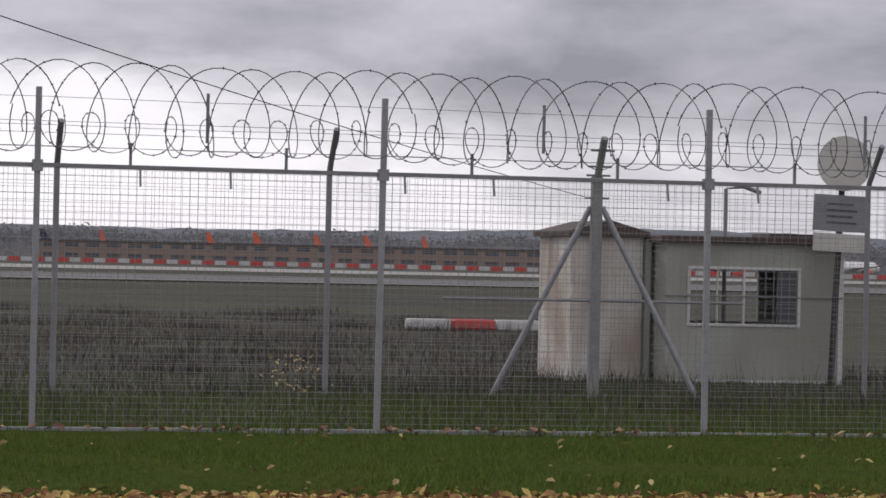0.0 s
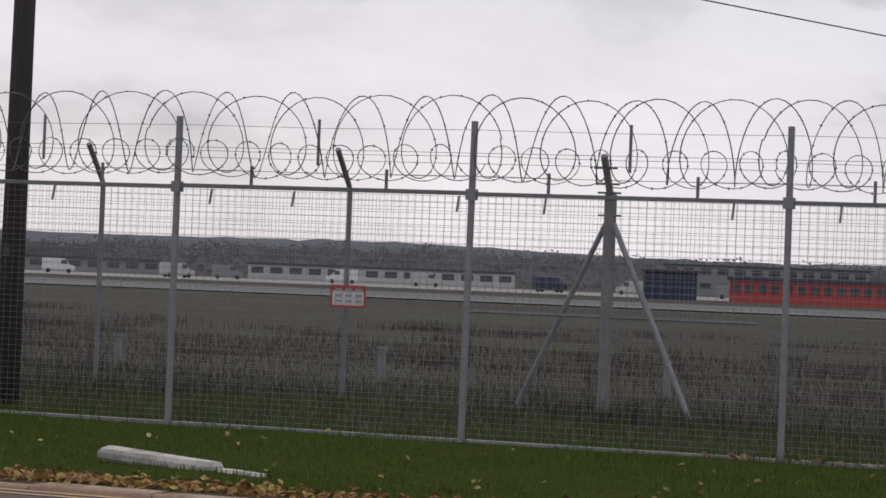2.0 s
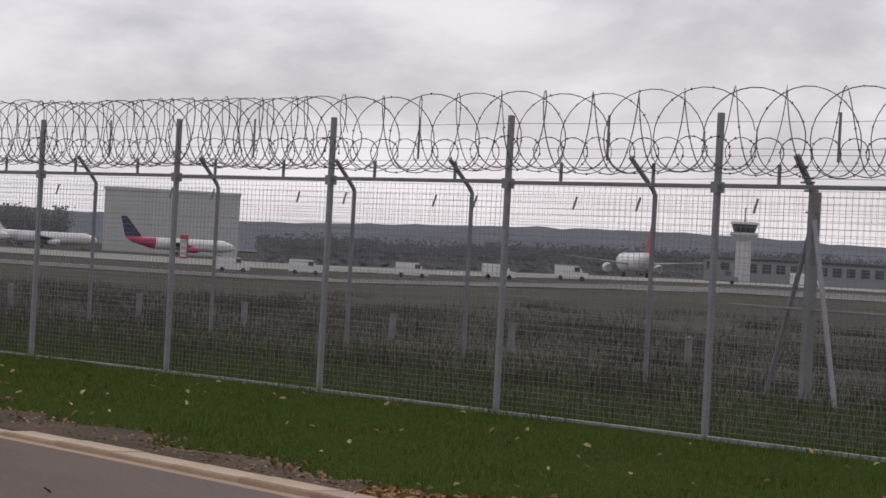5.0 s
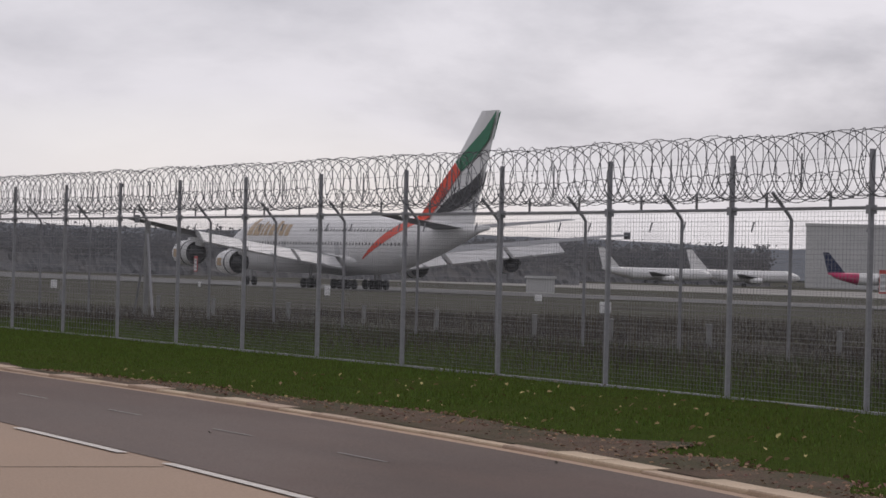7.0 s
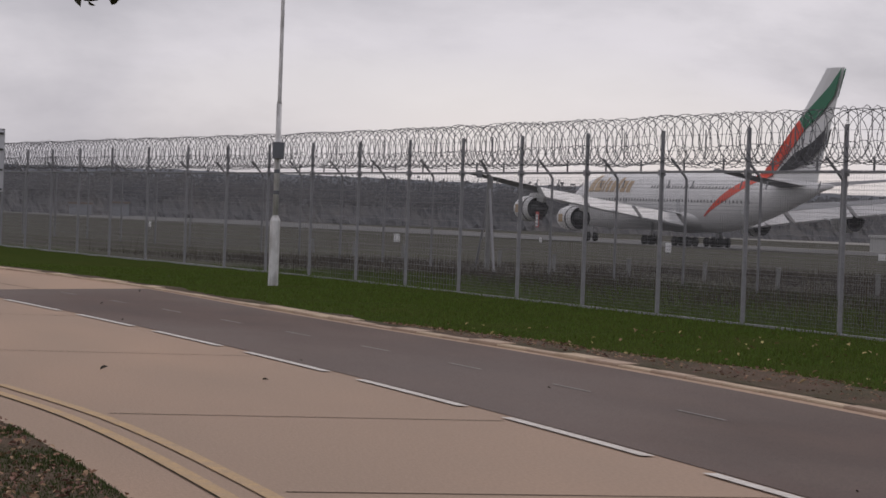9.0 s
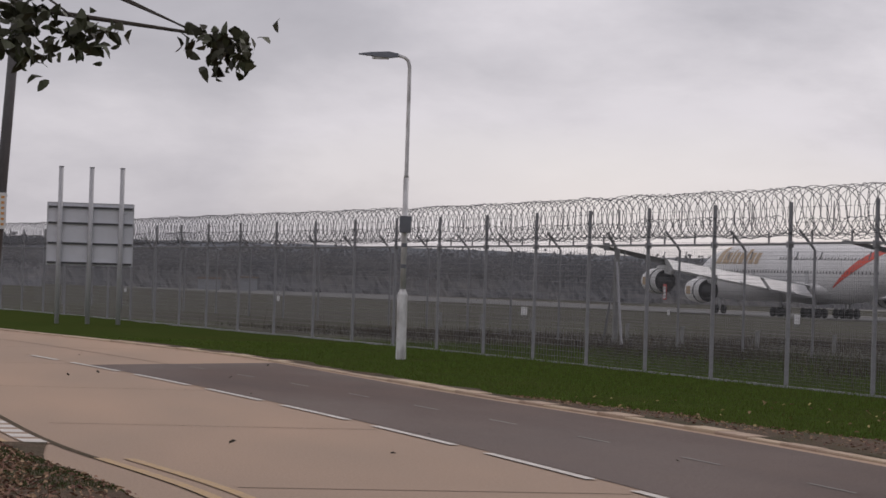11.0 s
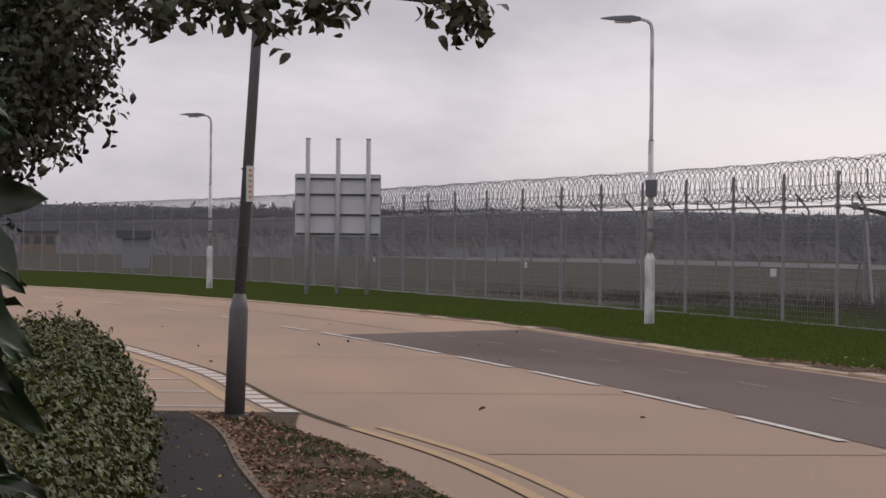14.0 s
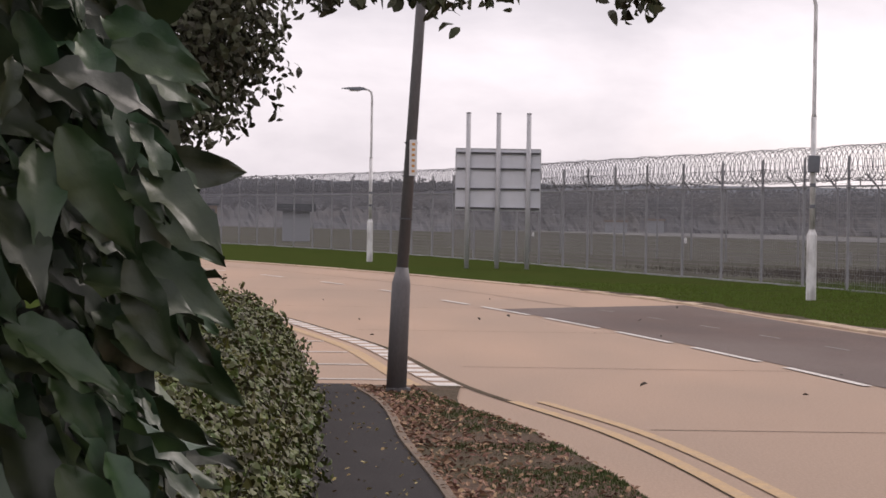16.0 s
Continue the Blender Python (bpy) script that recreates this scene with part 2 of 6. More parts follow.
M["plane_grey"] = material("aircraft_wing_grey", (0.15, 0.155, 0.165), 0.5, second=(0.12, 0.125, 0.13), scale=0.3, amount=0.6)
M["plane_pale"] = material("flap_pale_grey", (0.55, 0.55, 0.55), 0.45, second=(0.44, 0.44, 0.45), scale=0.4, amount=0.5)
M["plane_dark"] = material("engine_dark_metal", (0.055, 0.055, 0.06), 0.5, 0.4, second=(0.035, 0.035, 0.04), scale=1.0)
M["tail_red"] = material("tail_red", (0.75, 0.075, 0.035), 0.4, second=(0.68, 0.065, 0.03), scale=0.4)
M["tail_green"] = material("tail_green", (0.010, 0.16, 0.075), 0.4, second=(0.008, 0.14, 0.065), scale=0.4)
M["tail_black"] = material("tail_black", (0.014, 0.014, 0.016), 0.4, second=(0.02, 0.02, 0.022), scale=0.4)
M["gold"] = material("gold_lettering_blocks", (0.46, 0.33, 0.19), 0.4, second=(0.40, 0.28, 0.16), scale=0.5)
M["tyre"] = material("tyre_rubber", (0.02, 0.02, 0.021), 0.8, second=(0.03, 0.03, 0.03), scale=2.0)
M["runway"] = material("runway_concrete", (0.26, 0.25, 0.23), 0.9, second=(0.20, 0.19, 0.175), scale=0.05, amount=0.7, fine=0.1, fine_scale=2.0)
M["runway_dark"] = material("runway_asphalt", (0.10, 0.10, 0.098), 0.9, second=(0.09, 0.09, 0.09), scale=0.06, amount=0.7)
# the wood's grey-blue carries the haze of distance in its base colour
M["wood_far"] = material("haze_greyed_woodland", (0.125, 0.128, 0.136), 0.95, second=(0.150, 0.143, 0.138), scale=0.06, amount=0.8, third=(0.105, 0.108, 0.115), third_scale=0.25, third_amount=0.7, spread=0.08, spec=0.05)
# paler, bluer wood colour: stronger haze painted onto the trees at the bend
M["wood_hazy"] = material("haze_greyed_trees", (0.150, 0.154, 0.168), 0.95, second=(0.175, 0.168, 0.165), scale=0.06, amount=0.8, third=(0.125, 0.13, 0.14), third_scale=0.3, third_amount=0.7, spread=0.08, spec=0.0)
# haze over the hills is mixed into this pale blue-grey
M["hill_far"] = material("haze_tinted_wooded_hill", (0.16, 0.17, 0.185), 0.95, second=(0.13, 0.14, 0.155), scale=0.02, amount=0.8, spec=0.0)
M["bld_grey"] = material("grey_metal_cladding", (0.26, 0.27, 0.285), 0.7, second=(0.22, 0.23, 0.245), scale=0.1, amount=0.6, stretch=(1, 1, 0.3))
M["bld_brown"] = material("brown_brick_block", (0.24, 0.18, 0.145), 0.85, second=(0.20, 0.15, 0.12), scale=0.3, amount=0.6)
M["bld_dark"] = material("dark_building_glass", (0.05, 0.055, 0.065), 0.3, second=(0.07, 0.075, 0.08), scale=0.3)
M["bld_white"] = material("pale_building_panel", (0.50, 0.50, 0.49), 0.75, second=(0.42, 0.42, 0.41), scale=0.2)
M["navy"] = material("navy_paint", (0.02, 0.03, 0.075), 0.6, second=(0.03, 0.035, 0.07), scale=0.5)
M["orange"] = material("orange_red_paint", (0.62, 0.10, 0.035), 0.5, second=(0.55, 0.09, 0.035), scale=0.5)
M["magenta"] = material("magenta_paint", (0.55, 0.045, 0.14), 0.5, second=(0.48, 0.04, 0.12), scale=0.5)
M["hedge"] = material("hedge_leaf", (0.054, 0.068, 0.014), 0.55, second=(0.092, 0.084, 0.014), scale=1.6, amount=0.8, spread=0.6, spec=0.4)
M["laurel"] = material("leathery_laurel_leaf", (0.019, 0.044, 0.022), 0.46, second=(0.060, 0.070, 0.014), scale=5.0, amount=0.7, spread=0.6, fine=0.10, fine_scale=40.0, spec=0.5, bump=0.10, bump_scale=30.0)
M["oak"] = material("dark_tree_leaf", (0.050, 0.052, 0.028), 0.6, spread=0.5, spec=0.3)
M["bark"] = material("tree_bark", (0.05, 0.042, 0.034), 0.95, second=(0.075, 0.062, 0.048), scale=8.0, amount=0.6, bump=0.6)
M["sign_pale"] = material("pale_sign_back", (0.52, 0.50, 0.46), 0.6, second=(0.42, 0.40, 0.37), scale=3.0, amount=0.6, fine=0.1)
M["sign_post"] = material("pale_galvanised_post", (0.44, 0.44, 0.455), 0.6, 0.0, second=(0.37, 0.37, 0.38), scale=6.0, amount=0.6, fine=0.08)
M["pole_galv"] = material("dull_galvanised_pole", (0.35, 0.335, 0.345), 0.65, 0.1, second=(0.32, 0.31, 0.315), scale=7.0, amount=0.6, fine=0.1)
M["dirty_white"] = material("dirty_white_concrete", (0.62, 0.60, 0.56), 0.9, second=(0.26, 0.245, 0.21), scale=6.0, amount=0.8, fine=0.2, bump=0.4)
M["cable"] = material("black_cable", (0.02, 0.02, 0.022), 0.6)


# ---- mesh helpers ----
class Geo:
    """Collects vertices and faces of one mesh."""

    def __init__(self):
        self.v, self.f, self.mi = [], [], []

    def add(self, verts, faces, mi=0):
        o = len(self.v)
        self.v += [tuple(p) for p in verts]
        self.f += [tuple(i + o for i in q) for q in faces]
        self.mi += [mi] * len(faces)

    def box(self, x0, y0, z0, x1, y1, z1, m=None, bevel=0.0, mi=0):
        b = bevel
        if b:
            vs = []
            for z, k in ((z0, b), (z0 + b, 0), (z1 - b, 0), (z1, b)):
                c = b
                for x, y in ((x0 + c, y0), (x1 - c, y0), (x1, y0 + c), (x1, y1 - c), (x1 - c, y1), (x0 + c, y1), (x0, y1 - c), (x0, y0 + c)):
                    cx, cy = (x0 + x1) / 2, (y0 + y1) / 2
                    vs.append((cx + (x - cx) * (1 - k / max(1e-6, abs(x1 - x0)) * 1.2), cy + (y - cy) * (1 - k / max(1e-6, abs(y1 - y0)) * 1.2), z))
            fs = [tuple(range(7, -1, -1)), tuple(range(24, 32))]
            fs += [(r0 * 8 + i, r0 * 8 + (i + 1) % 8, r0 * 8 + 8 + (i + 1) % 8, r0 * 8 + 8 + i) for r0 in range(3) for i in range(8)]
        else:
            vs = [(x, y, z) for z in (z0, z1) for x, y in ((x0, y0), (x1, y0), (x1, y1), (x0, y1))]
            fs = [(3, 2, 1, 0), (4, 5, 6, 7), (0, 1, 5, 4), (1, 2, 6, 5), (2, 3, 7, 6), (3, 0, 4, 7)]
        if m is not None:
            vs = [m @ Vector(p) for p in vs]
        self.add(vs, fs, mi)
        return self

    def tube(self, pts, radii, n=8, caps=True, mi=0):
        pts = [Vector(p) for p in pts]
        if not hasattr(radii, "__len__"):
            radii = [radii] * len(pts)
        vs, up = [], None
        for i, p in enumerate(pts):
            d = (pts[min(i + 1, len(pts) - 1)] - pts[max(i - 1, 0)]).normalized()
            if up is None:
                up = Vector((0, 0, 1)) if abs(d.z) < 0.9 else Vector((1, 0, 0))
            a = d.cross(up).normalized()
            c = a.cross(d).normalized()
            up = c
            for k in range(n):
                w = 2 * math.pi * k / n
                vs.append(p + (a * math.cos(w) + c * math.sin(w)) * radii[i])
        fs = [(i * n + k, i * n + (k + 1) % n, i * n + n + (k + 1) % n, i * n + n + k) for i in range(len(pts) - 1) for k in range(n)]
        if caps:
            fs += [tuple(range(n - 1, -1, -1)), tuple(range(len(vs) - n, len(vs)))]
        self.add(vs, fs, mi)
        return self

    def mesh(self, name, mats, smooth=False):
        me = bpy.data.meshes.new(name)
        me.from_pydata(self.v, [], self.f)
        for mt in mats if isinstance(mats, (list, tuple)) else [mats]:
            me.materials.append(mt)
        if any(self.mi):
            me.polygons.foreach_set("material_index", self.mi)
        if smooth:
            me.polygons.foreach_set("use_smooth", [True] * len(me.polygons))
        me.update()
        return me


def thing(name, at, label, category, group="", kind=""):
    """An Empty at the base of a thing that parents its parts."""
    ob = new(name)
    ob.empty_display_size = 0.2
    ob.matrix_world = at if isinstance(at, Matrix) else Matrix.Translation(at)
    return tagged(ob, label, category, group, kind)


def part(name, geo, mat, parent, label="", smooth=False, at=None):
    """One mesh as one part under a thing or under a part."""
    me = geo if isinstance(geo, bpy.types.Mesh) else geo.mesh(name, mat, smooth)
    ob = new(name, me)
    ob.parent = parent
    if at is not None:
        ob.matrix_basis = at
    if label:
        ob["label"] = label
    return ob


def solid(name, geo, mat, label, category, group="", kind="", smooth=False, at=None):
    """A thing made of one mesh."""
    ob = new(name, geo.mesh(name, mat, smooth))
    if at is not None:
        ob.matrix_basis = at
    return tagged(ob, label, category, group, kind)


def curve_at(ctrl):
    """y of x on a smooth line through control points, in falling order of x."""
    xs = np.array([p[0] for p in ctrl][::-1], float)
    ys = np.array([p[1] for p in ctrl][::-1], float)
    m = np.gradient(ys, xs)

    def f(x):
        i = int(np.clip(np.searchsorted(xs, x) - 1, 0, len(xs) - 2))
        h = xs[i + 1] - xs[i]
        u = (x - xs[i]) / h
        if u < 0 or u > 1:
            j = 0 if u < 0 else -1
            return float(ys[j] + (x - xs[j]) * m[j])
        return float((2 * u**3 - 3 * u**2 + 1) * ys[i] + (u**3 - 2 * u**2 + u) * h * m[i] + (-2 * u**3 + 3 * u**2) * ys[i + 1] + (u**3 - u**2) * h * m[i + 1])
    return f


def band(xs, lo, hi, z, n=1, drop=0.0):
    """A strip of ground between two lines y=lo(x) and y=hi(x)."""
    g = Geo()
    vs = [(x, lo(x) + (hi(x) - lo(x)) * j / n, z) for x in xs for j in range(n + 1)]
    w = n + 1
    fs = [(i * w + j, i * w + j + 1, i * w + w + j + 1, i * w + w + j) for i in range(len(xs) - 1) for j in range(n)]
    if xs[1] > xs[0]:
        fs = [q[::-1] for q in fs]
    g.add(vs, fs)
    return g


def steps(a, b, d):
    n = max(1, round(abs(b - a) / d))
    return [a + (b - a) * i / n for i in range(n + 1)]


rng = random.Random(7)

# ---- lines of the plan (x runs along the road, y towards the airfield) ----
fence_y = curve_at([(30, 16.05), (12, 16.05), (-3, 16.0), (-18, 15.6), (-30, 14.85), (-45, 13.1), (-57, 11.6), (-67, 10.0), (-77, 8.0), (-84.4, 6.8), (-100, 3.9), (-114.5, 0.3), (-132, -5), (-165, -18)])
road_far = curve_at([(30, 8.6), (5, 8.55), (-9, 8.5), (-21.5, 8.75), (-29, 8.3), (-36, 7.5), (-42, 6.95), (-52, 5.9), (-57, 4.9), (-69, 2.0), (-80, -1.5), (-100, -9.5), (-130, -24)])
road_mid = curve_at([(30, 5.6), (5, 5.6), (-9, 5.55), (-18.3, 5.33), (-24.3, 4.97), (-33, 4.17), (-42.4, 3.0), (-48, 2.14), (-58, 0.45), (-69, -2.2), (-80, -5.6), (-100, -14), (-130, -29)])
road_near = curve_at([(30, 2.3), (5, 2.3), (-9, 2.3), (-14.5, 2.22), (-19, 1.95), (-23.8, 1.25), (-31.8, 0.55), (-35, 0.1), (-40.2, -0.7), (-45, -1.6), (-58, -4.6), (-80, -12), (-100, -20), (-130, -35)])
path_near = curve_at([(30, -0.55), (-5, -0.35), (-15, -0.15), (-24, -0.35), (-40, -2.6), (-60, -8), (-100, -24), (-130, -40)])
path_far = curve_at([(30, 0.55), (-5, 0.6), (-15, 0.62), (-18, 0.5), (-22.2, 0.38), (-24, 0.2), (-40, -1.9), (-60, -7), (-100, -23), (-130, -39)])

def ground_z(x, y):
    """Height of the airfield: level in the east, falling gently away from the fence in the west."""
    w = min(1.0, max(0.0, (math.degrees(math.atan2(-x, y)) - 48) / 12)) if x < 0 else 0.0
    fall = min(1.0, max(0.0, (y - fence_y(x) - 15) / 235))
    return -2.1 * fall * w * w * (3 - 2 * w)


# ---- ground, runway, road ----
g = Geo()
rings = steps(15, 120, 15) + steps(140, 700, 20) + [800, 1000, 1400, 2200, 4200]
SECT = 240
vs = [(0, 0, -0.012)]
for rr in rings:
    for k in range(SECT):
        x, y = rr * math.cos(2 * math.pi * k / SECT), rr * math.sin(2 * math.pi * k / SECT)
        vs.append((x, y, ground_z(x, y) - 0.012))
fs = [(0, 1 + k, 1 + (k + 1) % SECT) for k in range(SECT)]
fs += [(1 + i * SECT + k, 1 + (i + 1) * SECT + k, 1 + (i + 1) * SECT + (k + 1) % SECT, 1 + i * SECT + (k + 1) % SECT) for i in range(len(rings) - 1) for k in range(SECT)]
g.add(vs, fs)
solid("ground", g, M["ground"], "rough brown and green airfield grassland", "ground", kind="structure")

# the runway runs at a slant to the fence: along = (-cos 10, -sin 10)
RX, RY = -math.cos(radians(10)), -math.sin(radians(10))
NX, NY = -math.sin(radians(10)), math.cos(radians(10))


def runway_strip(n0, n1, s0, s1, z):
    g = Geo()
    ss = steps(s0, s1, 15)
    ns = steps(n0, n1, 12)
    w = len(ns)
    for q in ss:
        for n in ns:
            x, y = NX * n + RX * q, NY * n + RY * q
            g.v.append((x, y, ground_z(x, y) + z))
    g.f = [(i * w + j, i * w + j + 1, i * w + w + j + 1, i * w + w + j) for i in range(len(ss) - 1) for j in range(w - 1)]
    g.mi = [0] * len(g.f)
    return g


solid("runway", runway_strip(172, 232, -900, 1200, 0.05), M["runway_dark"], "wide grey asphalt runway across the airfield", "runway", kind="structure")
for n0 in (168.4, 232.1):
    solid("runway_shoulder", runway_strip(n0, n0 + 3.5, -900, 1200, 0.08), M["runway"], "pale concrete strip along the runway", "runway edge", "runway shoulders", "structure")
solid("apron", runway_strip(330, 470, -900, 700, 0.05), M["runway"], "broad pale concrete apron before the terminals", "apron", kind="structure")

XS = steps(30, -130, 1.5)
solid("road", band(XS, lambda q: road_near(q) - 0.62, road_far, 0.0, 6), M["concrete_road"], "worn tan concrete two-lane road bending away", "road", kind="structure")
# the far lane is patched with asphalt, its end cut at a slant
g = Geo()
xs = steps(30, -40, 1.0)
rows_ = []
for x in xs:
    rows_.append([(x, road_mid(x) + 0.10 + (road_far(x) - 0.28 - road_mid(x) - 0.10) * j / 5, 0.005) for j in range(6)])
rows_.append([(-44.8 - 3.4 * j / 5, road_mid(-44.8) + 0.1 + (7.0 - 0.35 - road_mid(-44.8)) * j / 5 * (0.86 if j == 5 else 0.84), 0.005) for j in range(6)])
g.add([p for rr in rows_ for p in rr], [(i * 6 + j, i * 6 + j + 1, i * 6 + 7 + j, i * 6 + 6 + j) for i in range(len(rows_) - 1) for j in range(5)])
solid("asphalt_patch", g, M["asphalt"], "dark asphalt resurfacing on the far lane", "road surface", kind="structure")

# centre line dashes
dash_thing = thing("centre_line", (0, 0, 0), "worn white broken centre line on the road", "road marking", kind="structure")
x = 8.0
while x > -86:
    L = 2.25 if x > -34 else 2.6
    if x > -46:
        part("dash", band(steps(x, x - L * 1.35, 0.8), lambda q: road_mid(q) - 0.048, lambda q: road_mid(q) + 0.048, 0.011), M["white_line"], dash_thing)
        x -= L * 1.35 + 1.1
    else:
        part("dash", band(steps(x, x - 2.2, 0.8), lambda q: road_mid(q) - 0.05, lambda q: road_mid(q) + 0.05, 0.011), M["white_line"], dash_thing)
        x -= 6.0
g = Geo()
for x in steps(-20, -44, 3.2):
    g2 = band([x, x - 1.0], lambda q: road_mid(q) + 1.75, lambda q: road_mid(q) + 1.785, 0.010)
    g.add(g2.v, g2.f)
solid("lane_studs", g, M["runway"], "faint short marks on the asphalt lane", "road marking", kind="structure")

# expansion joints across the concrete slabs
joints = thing("slab_joint", (0, 0, 0), "thin dark expansion joints across the concrete road", "road joint", kind="structure")
for x in (-14.4, -19.6, -27.5, -36.0, -45.0, -54.5, -64.0):
    full = x < -46
    part("joint", band([x, x - 0.03], lambda q: road_near(q) + 0.4, (lambda q: road_far(q) - 0.2) if full else (lambda q: road_mid(q) - 0.1), 0.003, 4), M["soil"], joints)
part("joint", band(steps(-46, -90, 1.0), lambda q: road_mid(q) + 1.7, lambda q: road_mid(q) + 1.73, 0.003), M["soil"], joints)
# far kerb: single pale kerb stones
kerb_far = thing("kerb", (0, 0, 0), "pale worn kerb stones at the grass edge", "kerb", kind="structure")
kx = 14.0
while kx > -92:
    L = 0.915 if kx > -60 else 3.6
    a = (kx, road_far(kx))
    b2 = (kx - L, road_far(kx - L))
    ang = math.atan2(b2[1] - a[1], b2[0] - a[0])
    ln = math.hypot(b2[0] - a[0], b2[1] - a[1])
    key = "kerb_stone_%d" % (L > 1)
    if key not in bpy.data.meshes:
        gk = Geo().box(0.004, -0.14, -0.06, L * 1.005 - 0.008, 0.12, 0.035, bevel=0.012)
        gk.mesh(key, M["kerb"])
    part("kerb_stone", bpy.data.meshes[key], None, kerb_far, at=Matrix.Translation((a[0], a[1], rng.uniform(-0.012, 0.008))) @ Matrix.Rotation(ang + rng.uniform(-0.006, 0.006), 4, "Z"))
    kx -= L

# verge between kerb and fence, and a strip beyond the fence
g = band(steps(30, -130, 1.0), lambda q: road_far(q) + 0.10, lambda q: fence_y(q) + 0.9, 0.02, 10)
for i, p in enumerate(g.v):
    g.v[i] = (p[0], p[1], 0.012 + 0.035 * noise.noise((p[0] * 0.7, p[1] * 0.7, 3)) + 0.012 * noise.noise((p[0] * 2.1, p[1] * 2.1, 5)))
solid("grass_verge", g, M["verge"], "mown green roadside verge along the fence", "verge", kind="structure")
bare_lo = lambda q: road_far(q) + 0.02
bare_hi = lambda q: road_far(q) + 0.22 + 0.4 * max(0.0, noise.noise((q * 0.45, 1.7, 0)) + 0.25) + 0.14 * noise.noise((q * 2.6, 7, 0)) + 1.35 * max(0.0, 1 - abs(q + 23) / 13) * (0.7 + noise.noise((q * 0.8, 4, 0)))
solid("bare_soil", band(steps(12, -60, 0.4), bare_lo, bare_hi, 0.032, 1), M["soil"], "bare trodden soil beside the kerb", "soil", kind="structure")

# near side: leafy soil, path, bays
solid("soil_strip", band(steps(30, -24.2, 0.8), lambda q: path_far(q) - 0.02, lambda q: road_near(q) - 0.50 * min(1.0, max(0.0, (q + 24.3) / 2.5)) - 0.03 + 0.05 * noise.noise((q * 1.7, 0, 0)), 0.014, 3), M["soil"], "dark soil strip strewn with fallen leaves", "soil", kind="structure")
solid("footpath", band(steps(30, -24.2, 0.8), path_near, path_far, 0.022, 2), M["path"], "dark asphalt footpath beside the hedge", "footpath", kind="structure")
solid("lay_by", band(steps(-24.1, -60, 1.0), lambda q: road_near(q) - 2.4, lambda q: road_near(q) - 0.2, 0.006, 2), M["concrete_road"], "tan concrete lay-by with white bay lines", "lay-by", kind="structure")
solid("near_ground", band(steps(30, -130, 4.0), lambda q: path_near(q) - 45, lambda q: path_near(q) - 0.005, 0.004, 4), M["verge"], "dull grass behind the hedge", "ground", kind="structure")
yel = thing("double_yellow_line", (0, 0, 0), "worn double yellow lines along the road edge", "road marking", kind="structure")
for off in (-0.02, 0.22):
    part("yellow_line", band(steps(25, -22.4, 0.8), lambda q: road_near(q) + off, lambda q: road_near(q) + off + 0.10, 0.008), M["yellow_line"], yel)
for off in (-0.33, -0.53):
    part("yellow_line", band(steps(14, -13.0, 0.8), lambda q: road_far(q) + off, lambda q: road_far(q) + off + 0.09, 0.010), M["yellow_line"], yel)
part("yellow_line", band(steps(-24.0, -60, 0.8), lambda q: road_near(q) - 0.52, lambda q: road_near(q) - 0.38, 0.012), M["yellow_line"], yel)
bays = thing("bay_marking", (0, 0, 0), "thin white parking bay lines and edge blocks", "road marking", kind="structure")
for x in steps(-24.2, -52, 0.72):
    part("edge_block", band([x, x - 0.43], lambda q: road_near(q) - 0.26, lambda q: road_near(q) - 0.05, 0.016), M["white_line"], bays)
for i in range(9):
    x = -25.0 - 2.45 * i
    g = Geo()
    g.add([(x, road_near(x) - 2.3, 0.012), (x, road_near(x) - 0.55, 0.012), (x - 0.12, road_near(x) - 0.55, 0.012), (x - 0.12, road_near(x) - 2.3, 0.012)], [(0, 1, 2, 3)])
    part("bay_line", g, M["white_line"], bays)
part("edge_strip", band(steps(-24.1, -52.6, 0.8), lambda q: road_near(q) - 0.27, lambda q: road_near(q) - 0.04, 0.0135), M["concrete_road"], bays)
gutter = band(steps(-14, -60, 0.8), lambda q: road_near(q) - 0.03, lambda q: road_near(q) + 0.05, 0.004)
solid("gutter_joint", gutter, M["soil"], "dark joint along the road edge", "gutter", kind="structure")


# ---- perimeter fence ----
def fence_points(x0, n, pitch, off=0.0):
    """n post feet walked along the fence line from x0 in the -x direction."""
    out, x = [], x0
    for i in range(n):
        out.append((x, fence_y(x) + off))
        s = (fence_y(x) - fence_y(x - 0.1)) / 0.1
        x -= pitch / math.sqrt(1 + s * s)
    return out


PITCH, POST_H, RAIL_Z = 2.988, 2.94, 2.28
feet = fence_points(5.78 + 3 * PITCH, 56, PITCH)
fence = thing("perimeter_fence", (0, 0, 0), "tall galvanised mesh security fence topped with razor wire coils", "fence")

post_me = Geo().box(-0.025, -0.028, 0, 0.025, 0.028, POST_H, bevel=0.005)
for z in steps(0.25, POST_H - 0.1, 0.3):
    post_me.box(-0.009, -0.036, z - 0.009, 0.009, -0.027, z + 0.009)
post_me.box(-0.045, -0.045, RAIL_Z - 0.06, 0.045, 0.045, RAIL_Z + 0.04)
post_me = post_me.mesh("fence_post", M["galv"])
rail_me = Geo().box(0.03, -0.02, -0.019, PITCH - 0.03, 0.02, 0.019, bevel=0.004).mesh("fence_rail", M["rail"])
foot_me = Geo().box(0.03, -0.025, 0.0, PITCH - 0.03, 0.02, 0.045, bevel=0.006).mesh("fence_foot_rail", M["galv"])


